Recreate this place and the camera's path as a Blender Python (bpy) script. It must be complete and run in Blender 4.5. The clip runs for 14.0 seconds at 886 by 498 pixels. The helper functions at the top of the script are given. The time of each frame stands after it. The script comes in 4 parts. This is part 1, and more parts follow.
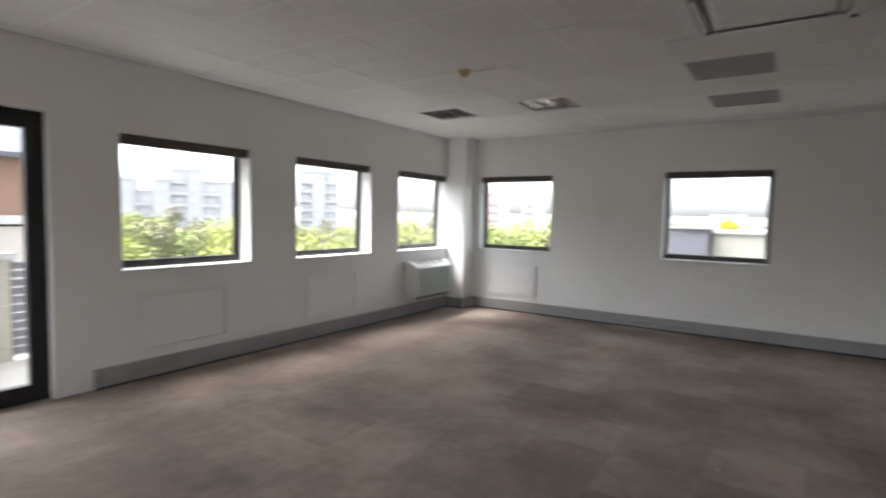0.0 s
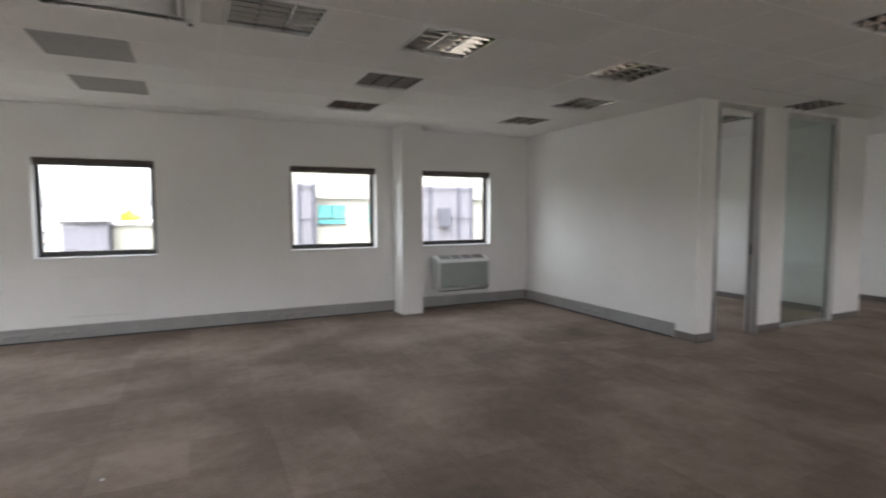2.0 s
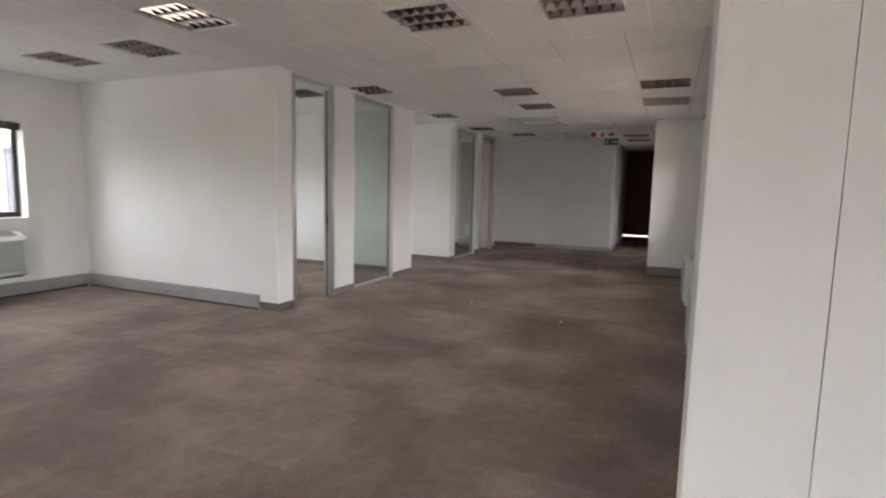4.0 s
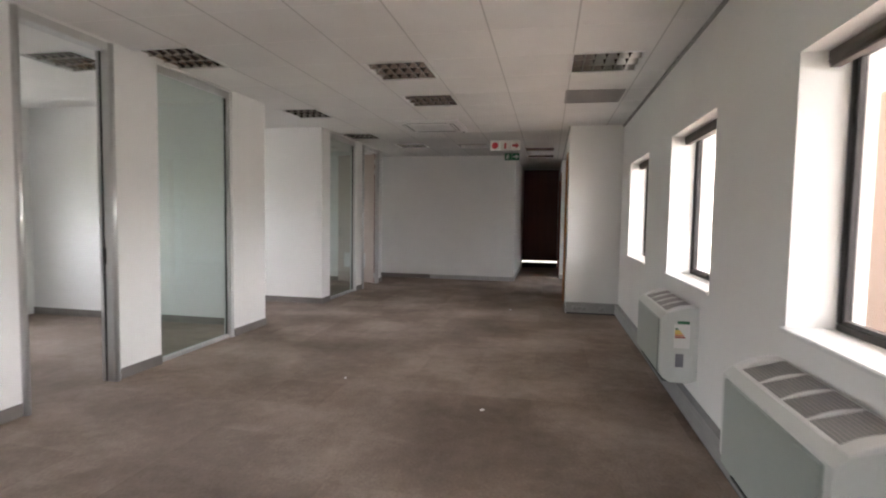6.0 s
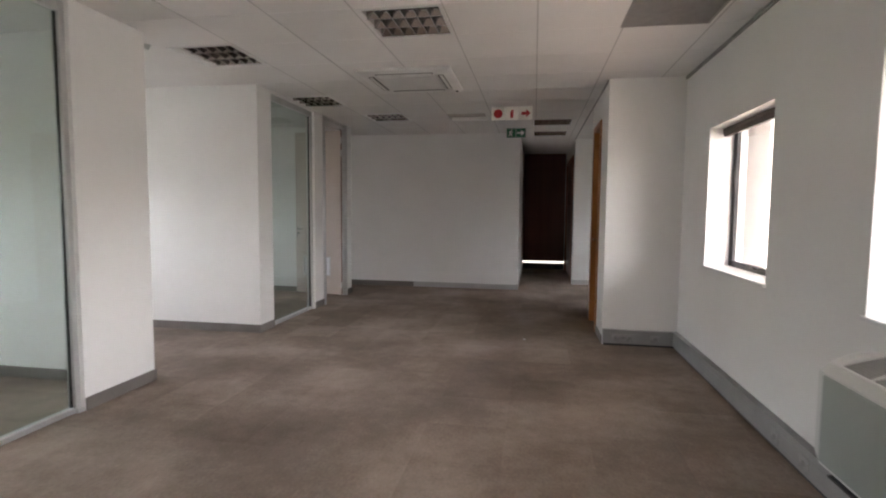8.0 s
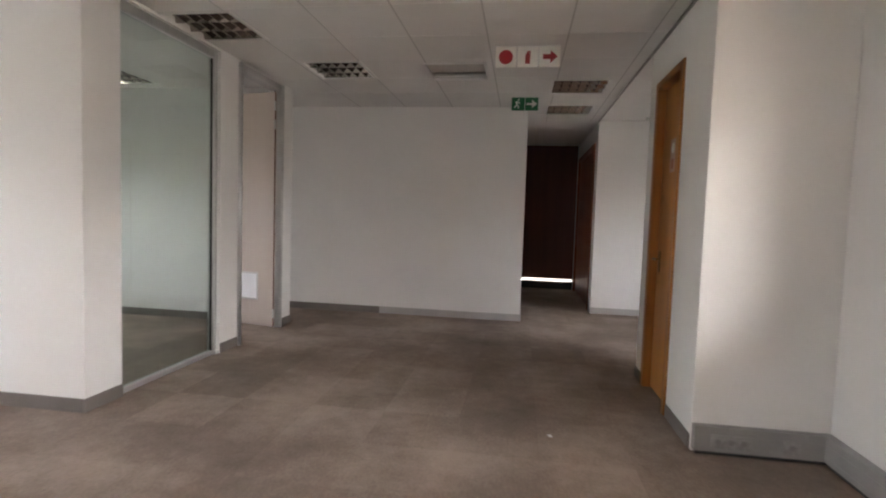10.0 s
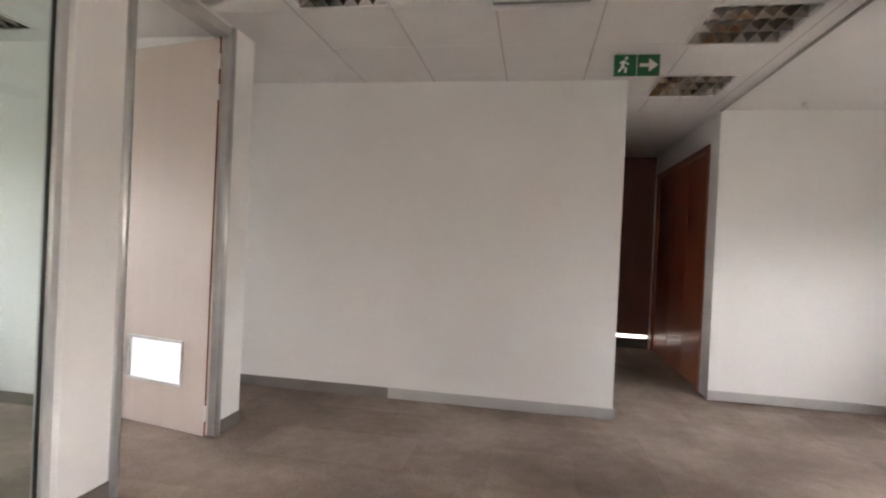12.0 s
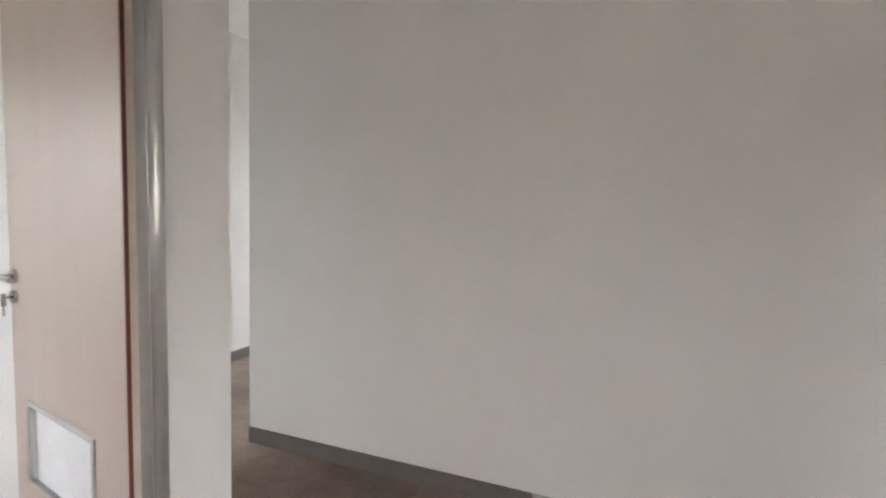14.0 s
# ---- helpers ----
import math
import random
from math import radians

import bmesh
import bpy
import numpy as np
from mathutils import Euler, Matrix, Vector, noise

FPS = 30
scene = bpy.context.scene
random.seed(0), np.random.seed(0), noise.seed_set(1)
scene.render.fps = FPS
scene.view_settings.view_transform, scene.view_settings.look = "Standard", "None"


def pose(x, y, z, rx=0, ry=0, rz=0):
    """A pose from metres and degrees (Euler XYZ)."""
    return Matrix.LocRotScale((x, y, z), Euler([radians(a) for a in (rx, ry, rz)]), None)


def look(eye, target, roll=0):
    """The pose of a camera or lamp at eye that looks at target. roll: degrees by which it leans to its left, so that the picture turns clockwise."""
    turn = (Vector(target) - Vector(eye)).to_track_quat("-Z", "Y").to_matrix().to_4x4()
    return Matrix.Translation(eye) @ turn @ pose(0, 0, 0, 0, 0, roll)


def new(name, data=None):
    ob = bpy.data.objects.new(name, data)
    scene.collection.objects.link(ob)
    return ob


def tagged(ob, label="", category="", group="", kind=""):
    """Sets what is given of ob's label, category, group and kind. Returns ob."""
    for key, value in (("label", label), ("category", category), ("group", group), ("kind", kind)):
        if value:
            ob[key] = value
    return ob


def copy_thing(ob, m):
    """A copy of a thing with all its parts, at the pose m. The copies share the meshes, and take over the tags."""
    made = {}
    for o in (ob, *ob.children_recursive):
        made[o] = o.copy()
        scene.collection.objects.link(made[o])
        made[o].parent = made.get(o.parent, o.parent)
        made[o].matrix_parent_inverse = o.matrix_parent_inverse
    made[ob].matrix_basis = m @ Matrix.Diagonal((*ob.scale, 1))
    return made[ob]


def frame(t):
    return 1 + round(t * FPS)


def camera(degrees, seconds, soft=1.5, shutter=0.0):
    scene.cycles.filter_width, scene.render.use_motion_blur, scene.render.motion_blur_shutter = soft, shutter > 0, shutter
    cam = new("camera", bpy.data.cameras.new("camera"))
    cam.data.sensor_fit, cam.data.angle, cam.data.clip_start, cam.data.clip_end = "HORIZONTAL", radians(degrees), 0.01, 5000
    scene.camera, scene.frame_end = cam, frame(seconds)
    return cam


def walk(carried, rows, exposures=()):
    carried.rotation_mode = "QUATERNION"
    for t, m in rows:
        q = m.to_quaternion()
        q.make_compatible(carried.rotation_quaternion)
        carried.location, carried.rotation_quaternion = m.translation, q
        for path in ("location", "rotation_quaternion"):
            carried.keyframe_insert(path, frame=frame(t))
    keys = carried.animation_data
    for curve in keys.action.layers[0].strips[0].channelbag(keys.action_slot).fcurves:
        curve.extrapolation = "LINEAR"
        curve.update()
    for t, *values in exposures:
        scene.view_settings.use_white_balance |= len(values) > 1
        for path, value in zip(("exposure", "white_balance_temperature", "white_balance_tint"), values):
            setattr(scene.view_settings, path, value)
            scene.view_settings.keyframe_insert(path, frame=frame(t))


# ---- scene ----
cam = camera(80.9, 14.0, soft=2.0, shutter=0.4)
# seconds, eye, a point looked at, lean
PATH = [
    (0, (1.007, 0.208, 1.466), (-0.653, -0.901, 1.339), 1.16),
    (0.5, (0.949, 0.354, 1.485), (-0.963, -0.220, 1.359), 0.44),
    (1, (0.922, 0.329, 1.483), (-1.073, 0.270, 1.356), 0.10),
    (1.5, (0.924, 0.371, 1.500), (-1.026, 0.793, 1.358), 0.03),
    (2, (0.923, 0.423, 1.473), (-0.876, 1.285, 1.330), -0.15),
    (2.5, (0.953, 0.481, 1.438), (-0.613, 1.715, 1.286), -0.06),
    (3, (0.971, 0.525, 1.426), (-0.318, 2.044, 1.251), 0.19),
    (3.5, (0.990, 0.640, 1.419), (-0.031, 2.347, 1.218), 0.59),
    (4, (0.952, 0.898, 1.411), (0.161, 2.721, 1.186), 1.35),
    (4.2, (0.905, 1.085, 1.407), (0.175, 2.935, 1.186), 1.45),
    (5.3, (0.575, 2.215, 1.385), (0.055, 4.140, 1.245), 1.2),
    (6.5, (0.208, 3.462, 1.367), (-0.115, 5.432, 1.245), 0.60),
    (7, (0.075, 4.002, 1.383), (-0.221, 5.976, 1.255), 0.27),
    (7.5, (0.000, 4.555, 1.383), (-0.340, 6.520, 1.228), 0.11),
    (8.7, (-0.185, 5.99, 1.345), (-0.520, 7.960, 1.210), 0.9),
    (10, (-0.385, 7.552, 1.300), (-0.677, 9.526, 1.177), 1.87),
    (10.5, (-0.639, 8.162, 1.292), (-0.853, 10.148, 1.192), 2.48),
    (11, (-0.829, 8.755, 1.355), (-1.045, 10.740, 1.235), 3.44),
    (11.5, (-0.920, 9.330, 1.324), (-1.151, 11.315, 1.250), 3.12),
    (11.8, (-0.974, 9.666, 1.320), (-1.277, 11.643, 1.308), 2.84),
    (12.5, (-1.222, 10.464, 1.324), (-1.605, 12.427, 1.309), 1.98),
    (13, (-1.372, 10.984, 1.327), (-1.856, 12.924, 1.269), 1.34),
    (13.2, (-1.434, 11.210, 1.339), (-1.976, 13.132, 1.244), 1.25),
    (13.4, (-1.511, 11.401, 1.346), (-2.097, 13.310, 1.241), 1.27),
    (13.6, (-1.576, 11.619, 1.340), (-2.233, 13.505, 1.220), 1.53),
    (14, (-1.745, 11.995, 1.336), (-2.507, 13.837, 1.179), 1.52),
]
walk(cam, [(t, look(eye, target, roll)) for t, eye, target, roll in PATH],
     exposures=[(0, 4.1, 6280, 10.5), (1.5, 4.5, 6300, 11), (2.5, 5.0, 6350, 11.5), (4, 5.55, 6500, 13.5), (7, 5.8, 6400, 14), (10, 6.15, 6700, 16), (12, 6.85, 6750, 16), (14, 6.8, 6550, 13.5)])

# ---------------------------------------------------------------- light
world = bpy.data.worlds.new("overcast")
scene.world = world
world.use_nodes = True
wn, wl = world.node_tree.nodes, world.node_tree.links
wn.clear()
sky = wn.new("ShaderNodeTexSky")
sky.sky_type, sky.sun_disc = "NISHITA", False
sky.sun_elevation, sky.sun_rotation = radians(65), radians(142)
sky.dust_density, sky.air_density = 4.0, 1.0
hsv = wn.new("ShaderNodeHueSaturation")
hsv.inputs["Saturation"].default_value = 0.18
bg = wn.new("ShaderNodeBackground")
bg.inputs["Strength"].default_value = 0.12
wout = wn.new("ShaderNodeOutputWorld")
wl.new(sky.outputs[0], hsv.inputs["Color"])
wl.new(hsv.outputs[0], bg.inputs["Color"])
wl.new(bg.outputs[0], wout.inputs["Surface"])
sun_data = bpy.data.lights.new("sun", "SUN")
sun_data.energy, sun_data.angle, sun_data.color = 0.8, radians(45), (1.0, 0.97, 0.93)
sun = new("sun", sun_data)
sun.matrix_world = look((13, -16.6, 45), (0, 0, 0))

# ---------------------------------------------------------------- materials
def nodes_of(name):
    mat = bpy.data.materials.new(name)
    mat.use_nodes = True
    nt = mat.node_tree
    return mat, nt, nt.nodes["Principled BSDF"]


def surface(name, a, b=None, rough=0.5, metal=0.0, scale=3.0, fine=60.0, bump=0.05, depth=0.002, stretch=(1, 1, 1), spec=0.5, wear=0.35):
    """Two colours mixed by a broad noise and a fine grain, with a fine relief."""
    mat, nt, p = nodes_of(name)
    b = b or tuple(c * 0.86 for c in a)
    co = nt.nodes.new("ShaderNodeTexCoord")
    mp = nt.nodes.new("ShaderNodeMapping")
    mp.inputs["Scale"].default_value = stretch
    nt.links.new(co.outputs["Object"], mp.inputs["Vector"])
    n1 = nt.nodes.new("ShaderNodeTexNoise")
    n1.inputs["Scale"].default_value, n1.inputs["Detail"].default_value = scale, 5
    n2 = nt.nodes.new("ShaderNodeTexNoise")
    n2.inputs["Scale"].default_value, n2.inputs["Detail"].default_value = fine, 3
    for n in (n1, n2):
        nt.links.new(mp.outputs[0], n.inputs["Vector"])
    add = nt.nodes.new("ShaderNodeMath")
    add.operation = "MULTIPLY_ADD"
    add.inputs[1].default_value = wear
    nt.links.new(n2.outputs["Fac"], add.inputs[0])
    nt.links.new(n1.outputs["Fac"], add.inputs[2])
    ramp = nt.nodes.new("ShaderNodeValToRGB")
    ramp.color_ramp.elements[0].position, ramp.color_ramp.elements[1].position = 0.42, 0.9
    ramp.color_ramp.elements[0].color, ramp.color_ramp.elements[1].color = (*a, 1), (*b, 1)
    nt.links.new(add.outputs[0], ramp.inputs[0])
    nt.links.new(ramp.outputs[0], p.inputs["Base Color"])
    p.inputs["Roughness"].default_value, p.inputs["Metallic"].default_value = rough, metal
    p.inputs["Specular IOR Level"].default_value = spec
    if bump:
        bp = nt.nodes.new("ShaderNodeBump")
        bp.inputs["Strength"].default_value, bp.inputs["Distance"].default_value = bump, depth
        nt.links.new(n2.outputs["Fac"], bp.inputs["Height"])
        nt.links.new(bp.outputs[0], p.inputs["Normal"])
    return mat


def carpet_material():
    """Worn brown-grey loop pile: a tone for each tile, streaks of wear and a fine tuft grain."""
    mat, nt, p = nodes_of("carpet")
    L, N = nt.links.new, nt.nodes.new
    geo, info = N("ShaderNodeNewGeometry"), N("ShaderNodeObjectInfo")
    tone = N("ShaderNodeMath"); tone.operation = "ADD"
    L(geo.outputs["Random Per Island"], tone.inputs[0]); L(info.outputs["Random"], tone.inputs[1])
    tone2 = N("ShaderNodeMath"); tone2.operation = "FRACT"
    L(tone.outputs[0], tone2.inputs[0])
    wear = N("ShaderNodeTexNoise"); wear.inputs["Scale"].default_value, wear.inputs["Detail"].default_value, wear.inputs["Roughness"].default_value = 0.9, 6, 0.55
    wear.inputs["Distortion"].default_value = 0.15
    grain = N("ShaderNodeTexNoise"); grain.inputs["Scale"].default_value, grain.inputs["Detail"].default_value = 55, 4
    tuft = N("ShaderNodeTexVoronoi"); tuft.inputs["Scale"].default_value = 170
    for n in (wear, grain, tuft):
        L(geo.outputs["Position"], n.inputs["Vector"])
    m1 = N("ShaderNodeMath"); m1.operation = "MULTIPLY_ADD"; m1.inputs[1].default_value = 0.10
    L(tone2.outputs[0], m1.inputs[0]); L(wear.outputs["Fac"], m1.inputs[2])
    mottle = N("ShaderNodeTexNoise"); mottle.inputs["Scale"].default_value, mottle.inputs["Detail"].default_value = 11, 3
    L(geo.outputs["Position"], mottle.inputs["Vector"])
    m3 = N("ShaderNodeMath"); m3.operation = "MULTIPLY_ADD"; m3.inputs[1].default_value = 0.20
    L(mottle.outputs["Fac"], m3.inputs[0])
    m2 = N("ShaderNodeMath"); m2.operation = "MULTIPLY_ADD"; m2.inputs[1].default_value = 0.27
    L(m1.outputs[0], m3.inputs[2]); L(grain.outputs["Fac"], m2.inputs[0]); L(m3.outputs[0], m2.inputs[2])
    ramp = N("ShaderNodeValToRGB")
    e = ramp.color_ramp.elements
    e[0].position, e[0].color = 0.52, (0.165, 0.130, 0.107, 1)
    e[1].position, e[1].color = 0.98, (0.42, 0.34, 0.285, 1)
    mid = e.new(0.745); mid.color = (0.262, 0.209, 0.174, 1)
    L(m2.outputs[0], ramp.inputs[0]); L(ramp.outputs[0], p.inputs["Base Color"])
    p.inputs["Roughness"].default_value = 0.95
    p.inputs["Specular IOR Level"].default_value = 0.15
    bp = N("ShaderNodeBump"); bp.inputs["Strength"].default_value, bp.inputs["Distance"].default_value = 0.3, 0.004
    L(tuft.outputs["Distance"], bp.inputs["Height"]); L(bp.outputs[0], p.inputs["Normal"])
    return mat


def wood(name, a, b, rough=0.4, grain=7.0):
    """Veneer with grain running upright."""
    return surface(name, a, b, rough=rough, scale=grain, fine=45, bump=0.06, depth=0.001, stretch=(1.6, 1.6, 0.09), wear=0.5)


def pane(name, tint=(1, 1, 1), gloss=0.02, veil_amount=0.0):
    """Flat glass: it lets light straight through, mirrors by its angle, and a translucent film imitates haze."""
    mat, nt, p = nodes_of(name)
    nt.nodes.remove(p)
    tr, gl, lw, mx = (nt.nodes.new(k) for k in ("ShaderNodeBsdfTransparent", "ShaderNodeBsdfGlossy", "ShaderNodeLayerWeight", "ShaderNodeMixShader"))
    tr.inputs["Color"].default_value = (*tint, 1)
    gl.inputs["Roughness"].default_value = 0.01
    power, fac = nt.nodes.new("ShaderNodeMath"), nt.nodes.new("ShaderNodeMath")
    power.operation, power.inputs[1].default_value = "POWER", 4.0
    fac.operation, fac.inputs[1].default_value, fac.inputs[2].default_value = "MULTIPLY_ADD", 0.7, gloss
    nt.links.new(lw.outputs["Facing"], power.inputs[0])
    nt.links.new(power.outputs[0], fac.inputs[0])
    nt.links.new(fac.outputs[0], mx.inputs[0])
    nt.links.new(tr.outputs[0], mx.inputs[1])
    nt.links.new(gl.outputs[0], mx.inputs[2])
    # Translucent veil paints haze over the view outside.
    film, veil, veil_noise, amount = (nt.nodes.new(k) for k in ("ShaderNodeMixShader", "ShaderNodeBsdfTranslucent", "ShaderNodeTexNoise", "ShaderNodeMath"))
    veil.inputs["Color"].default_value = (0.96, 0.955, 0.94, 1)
    veil_noise.inputs["Scale"].default_value, veil_noise.inputs["Detail"].default_value = 2.3, 5
    amount.operation, amount.inputs[1].default_value, amount.inputs[2].default_value = "MULTIPLY_ADD", 0.5 * veil_amount, 0.75 * veil_amount
    nt.links.new(veil_noise.outputs["Fac"], amount.inputs[0])
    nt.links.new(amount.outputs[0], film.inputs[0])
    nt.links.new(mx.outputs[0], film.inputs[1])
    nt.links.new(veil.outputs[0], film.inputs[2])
    nt.links.new((film if veil_amount else mx).outputs[0], nt.nodes["Material Output"].inputs["Surface"])
    return mat


WALL = surface("white_wall_paint", (0.84, 0.835, 0.82), (0.79, 0.785, 0.77), rough=0.62, scale=1.3, fine=120, bump=0.04, depth=0.001, spec=0.35)
TILE = surface("mineral_ceiling_tile", (0.82, 0.815, 0.80), (0.77, 0.765, 0.75), rough=0.85, scale=2.2, fine=90, bump=0.25, depth=0.002, spec=0.2)
TEE = surface("white_enamel", (0.82, 0.82, 0.81), rough=0.35, bump=0.0, scale=4)
GRID = surface("pale_metal_tee", (0.90, 0.895, 0.88), (0.87, 0.865, 0.85), rough=0.7, bump=0, scale=4, spec=0.3)
RUNNER = surface("shade_grey_runner", (0.60, 0.595, 0.58), (0.54, 0.535, 0.52), rough=0.6, bump=0, scale=4, spec=0.3)
CARPET = carpet_material()
TRUNK = surface("grey_trunking", (0.34, 0.335, 0.325), (0.28, 0.275, 0.27), rough=0.5, scale=5, fine=80, bump=0.03)
SKIRT = surface("brown_grey_skirting", (0.20, 0.18, 0.165), (0.16, 0.145, 0.13), rough=0.55, scale=4, fine=60)
LIGHT_SKIRT = surface("pale_grey_skirting", (0.50, 0.49, 0.475), (0.43, 0.42, 0.41), rough=0.5, scale=4)
SOCKET = surface("mottled_grey_socket", (0.43, 0.42, 0.41), (0.22, 0.215, 0.21), rough=0.4, scale=12, bump=0)
OUTLET = surface("grey_socket_face", (0.26, 0.255, 0.25), rough=0.4, bump=0)
SLOT = surface("dark_air_slot", (0.22, 0.215, 0.21), rough=0.5, bump=0)
# Near-black for the receiver and for shade painted into gaps.
BLACK_AND_SHADE = surface("black_plastic_and_shade", (0.03, 0.03, 0.03), rough=0.4, bump=0)
BRONZE = surface("dark_bronze_frame", (0.035, 0.033, 0.034), (0.055, 0.05, 0.05), rough=0.38, metal=0.4, scale=6, fine=90, bump=0.02)
BLACK = surface("black_frame", (0.012, 0.012, 0.013), (0.02, 0.02, 0.021), rough=0.4, scale=6, bump=0.02)
BLIND = surface("brown_blind_slats", (0.15, 0.125, 0.112), (0.10, 0.083, 0.075), rough=0.5, scale=9, fine=50, bump=0.03)
SILL = surface("white_sill", (0.80, 0.80, 0.79), rough=0.4, scale=5, bump=0.02)
STEEL = surface("brushed_aluminium", (0.66, 0.66, 0.65), (0.56, 0.56, 0.55), rough=0.3, metal=0.72, scale=5, fine=200, bump=0.02, stretch=(1, 1, 0.05))
MIRROR = surface("mirror_louvre", (0.38, 0.355, 0.335), (0.32, 0.30, 0.28), rough=0.08, metal=1.0, scale=8, bump=0)
TRAY = surface("louvre_tray", (0.42, 0.41, 0.40), (0.34, 0.33, 0.32), rough=0.3, metal=0.8, scale=8, bump=0)
LAMP_PAN = surface("beige_lamp_pan", (0.50, 0.46, 0.42), (0.44, 0.40, 0.37), rough=0.35, metal=0.3, scale=6, bump=0)
TUBE = surface("unlit_lamp_tube", (0.85, 0.85, 0.83), rough=0.25, scale=5, bump=0)
GRILLE = surface("grey_air_grille", (0.36, 0.345, 0.33), (0.29, 0.28, 0.27), rough=0.5, scale=14, bump=0.05)
# Black that paints the shade inside ceiling cavities.
CAVITY_SHADE = surface("cavity_shade_black", (0.02, 0.02, 0.02), rough=0.8, bump=0)
# Tints dim and veils haze the view through the windows.
GLASS = pane("veiled_tinted_glass", (0.75, 0.76, 0.76), 0.02, 0.008)
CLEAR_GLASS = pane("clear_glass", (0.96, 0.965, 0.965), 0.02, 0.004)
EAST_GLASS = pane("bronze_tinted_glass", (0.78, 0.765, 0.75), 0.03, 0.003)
OFFICE_GLASS = pane("partition_glass", (0.86, 0.91, 0.885), 0.04)
AC_RIM = surface("white_plastic_rim", (0.82, 0.82, 0.81), rough=0.35, scale=4, bump=0)
AC_WHITE = surface("white_plastic_casing", (0.68, 0.695, 0.67), (0.62, 0.635, 0.61), rough=0.38, scale=4, fine=70, bump=0.02)
# Green-grey front, darkened in colour for the shade under the west window.
AC_FRONT = surface("green_grey_panel_with_shade", (0.345, 0.39, 0.36), (0.315, 0.355, 0.33), rough=0.35, scale=3, fine=70, bump=0.02)
OAK = wood("orange_veneer", (0.55, 0.23, 0.045), (0.43, 0.165, 0.028))
OAK_FRAME = wood("orange_frame", (0.44, 0.185, 0.045), (0.35, 0.13, 0.028))
MAHOGANY = wood("red_brown_veneer", (0.27, 0.062, 0.02), (0.20, 0.042, 0.013), rough=0.42)
DARK_WOOD = wood("dark_brown_veneer", (0.15, 0.036, 0.02), (0.11, 0.025, 0.014), rough=0.5)
BEECH = wood("pale_pink_beech_veneer", (0.58, 0.50, 0.45), (0.545, 0.465, 0.415), rough=0.45, grain=4)
LOUVRE = surface("white_louvre", (0.82, 0.83, 0.85), rough=0.3, bump=0, scale=5)
BRASS = surface("tarnished_brass_handle", (0.30, 0.17, 0.07), (0.22, 0.12, 0.05), rough=0.35, metal=0.8, scale=9, bump=0)
CHROME = surface("satin_steel_handle", (0.6, 0.59, 0.57), rough=0.22, metal=1.0, scale=9, bump=0)
SIGN_WHITE = surface("sign_white", (0.90, 0.885, 0.83), rough=0.4, bump=0, scale=6)
SIGN_RED = surface("sign_red", (0.42, 0.015, 0.025), rough=0.4, bump=0, scale=6)
SIGN_GREEN = surface("sign_green", (0.01, 0.14, 0.06), rough=0.4, bump=0, scale=6)
YELLOW = surface("label_yellow", (0.8, 0.55, 0.04), rough=0.4, bump=0)
ORANGE = surface("label_orange", (0.75, 0.2, 0.02), rough=0.4, bump=0)
NOTICE = surface("faded_pink_paper", (0.56, 0.40, 0.36), rough=0.7, bump=0)
PAPER = surface("white_paper", (0.86, 0.85, 0.84), rough=0.6, bump=0)
INK = surface("grey_print", (0.25, 0.25, 0.28), rough=0.6, bump=0)
PEACH = surface("peach_render", (0.18, 0.11, 0.076), (0.155, 0.095, 0.065), rough=0.85, scale=0.6, fine=18, bump=0.15, depth=0.01)
CREAM = surface("cream_render", (0.31, 0.297, 0.25), (0.275, 0.262, 0.224), rough=0.85, scale=0.5, fine=12, bump=0.1, depth=0.01)
CLAD = surface("grey_metal_cladding", (0.125, 0.12, 0.142), (0.105, 0.10, 0.12), rough=0.7, metal=0.0, scale=0.6, fine=9, stretch=(1, 1, 0.15))
TEAL = surface("teal_window_glass", (0.05, 0.22, 0.22), (0.08, 0.30, 0.29), rough=0.1, scale=0.8, bump=0)
APART = surface("white_apartment_render", (0.36, 0.36, 0.37), (0.32, 0.32, 0.33), rough=0.85, scale=0.2, fine=4, bump=0.05)
# Far glazing, red and tan are paled in colour to imitate haze.
APART_GLASS = surface("haze_paled_window_glass", (0.33, 0.34, 0.36), (0.40, 0.41, 0.43), rough=0.3, scale=0.3, bump=0)
RUST = surface("haze_paled_red_block", (0.45, 0.33, 0.30), (0.41, 0.31, 0.285), rough=0.85, scale=0.2, fine=4, bump=0.05)
TAN = surface("haze_paled_tan_block", (0.42, 0.38, 0.36), (0.38, 0.345, 0.33), rough=0.85, scale=0.2, fine=4, bump=0.05)
TERRACE = surface("pale_terrace_paving", (0.42, 0.40, 0.37), (0.36, 0.34, 0.31), rough=0.8, scale=2, fine=30, bump=0.1)
ROOFING = surface("dark_roof_sheet", (0.075, 0.08, 0.10), (0.06, 0.062, 0.078), rough=0.85, scale=2, fine=20, bump=0.1)
GROUND = surface("paved_and_grassy_ground", (0.115, 0.115, 0.095), (0.14, 0.13, 0.115), rough=0.95, scale=0.08, fine=2, bump=0.3, depth=0.05)
BARK = surface("bark", (0.10, 0.075, 0.055), (0.06, 0.045, 0.035), rough=0.9, scale=3, fine=20, bump=0.4, depth=0.02)
LEAVES = [surface("foliage_" + n, a, b, rough=0.6, scale=0.7, fine=9, bump=0, spec=0.3) for n, a, b in (
    ("bright", (0.33, 0.35, 0.075), (0.26, 0.29, 0.065)), ("mid", (0.25, 0.28, 0.085), (0.20, 0.23, 0.075)), ("olive", (0.18, 0.165, 0.09), (0.14, 0.13, 0.075)))]
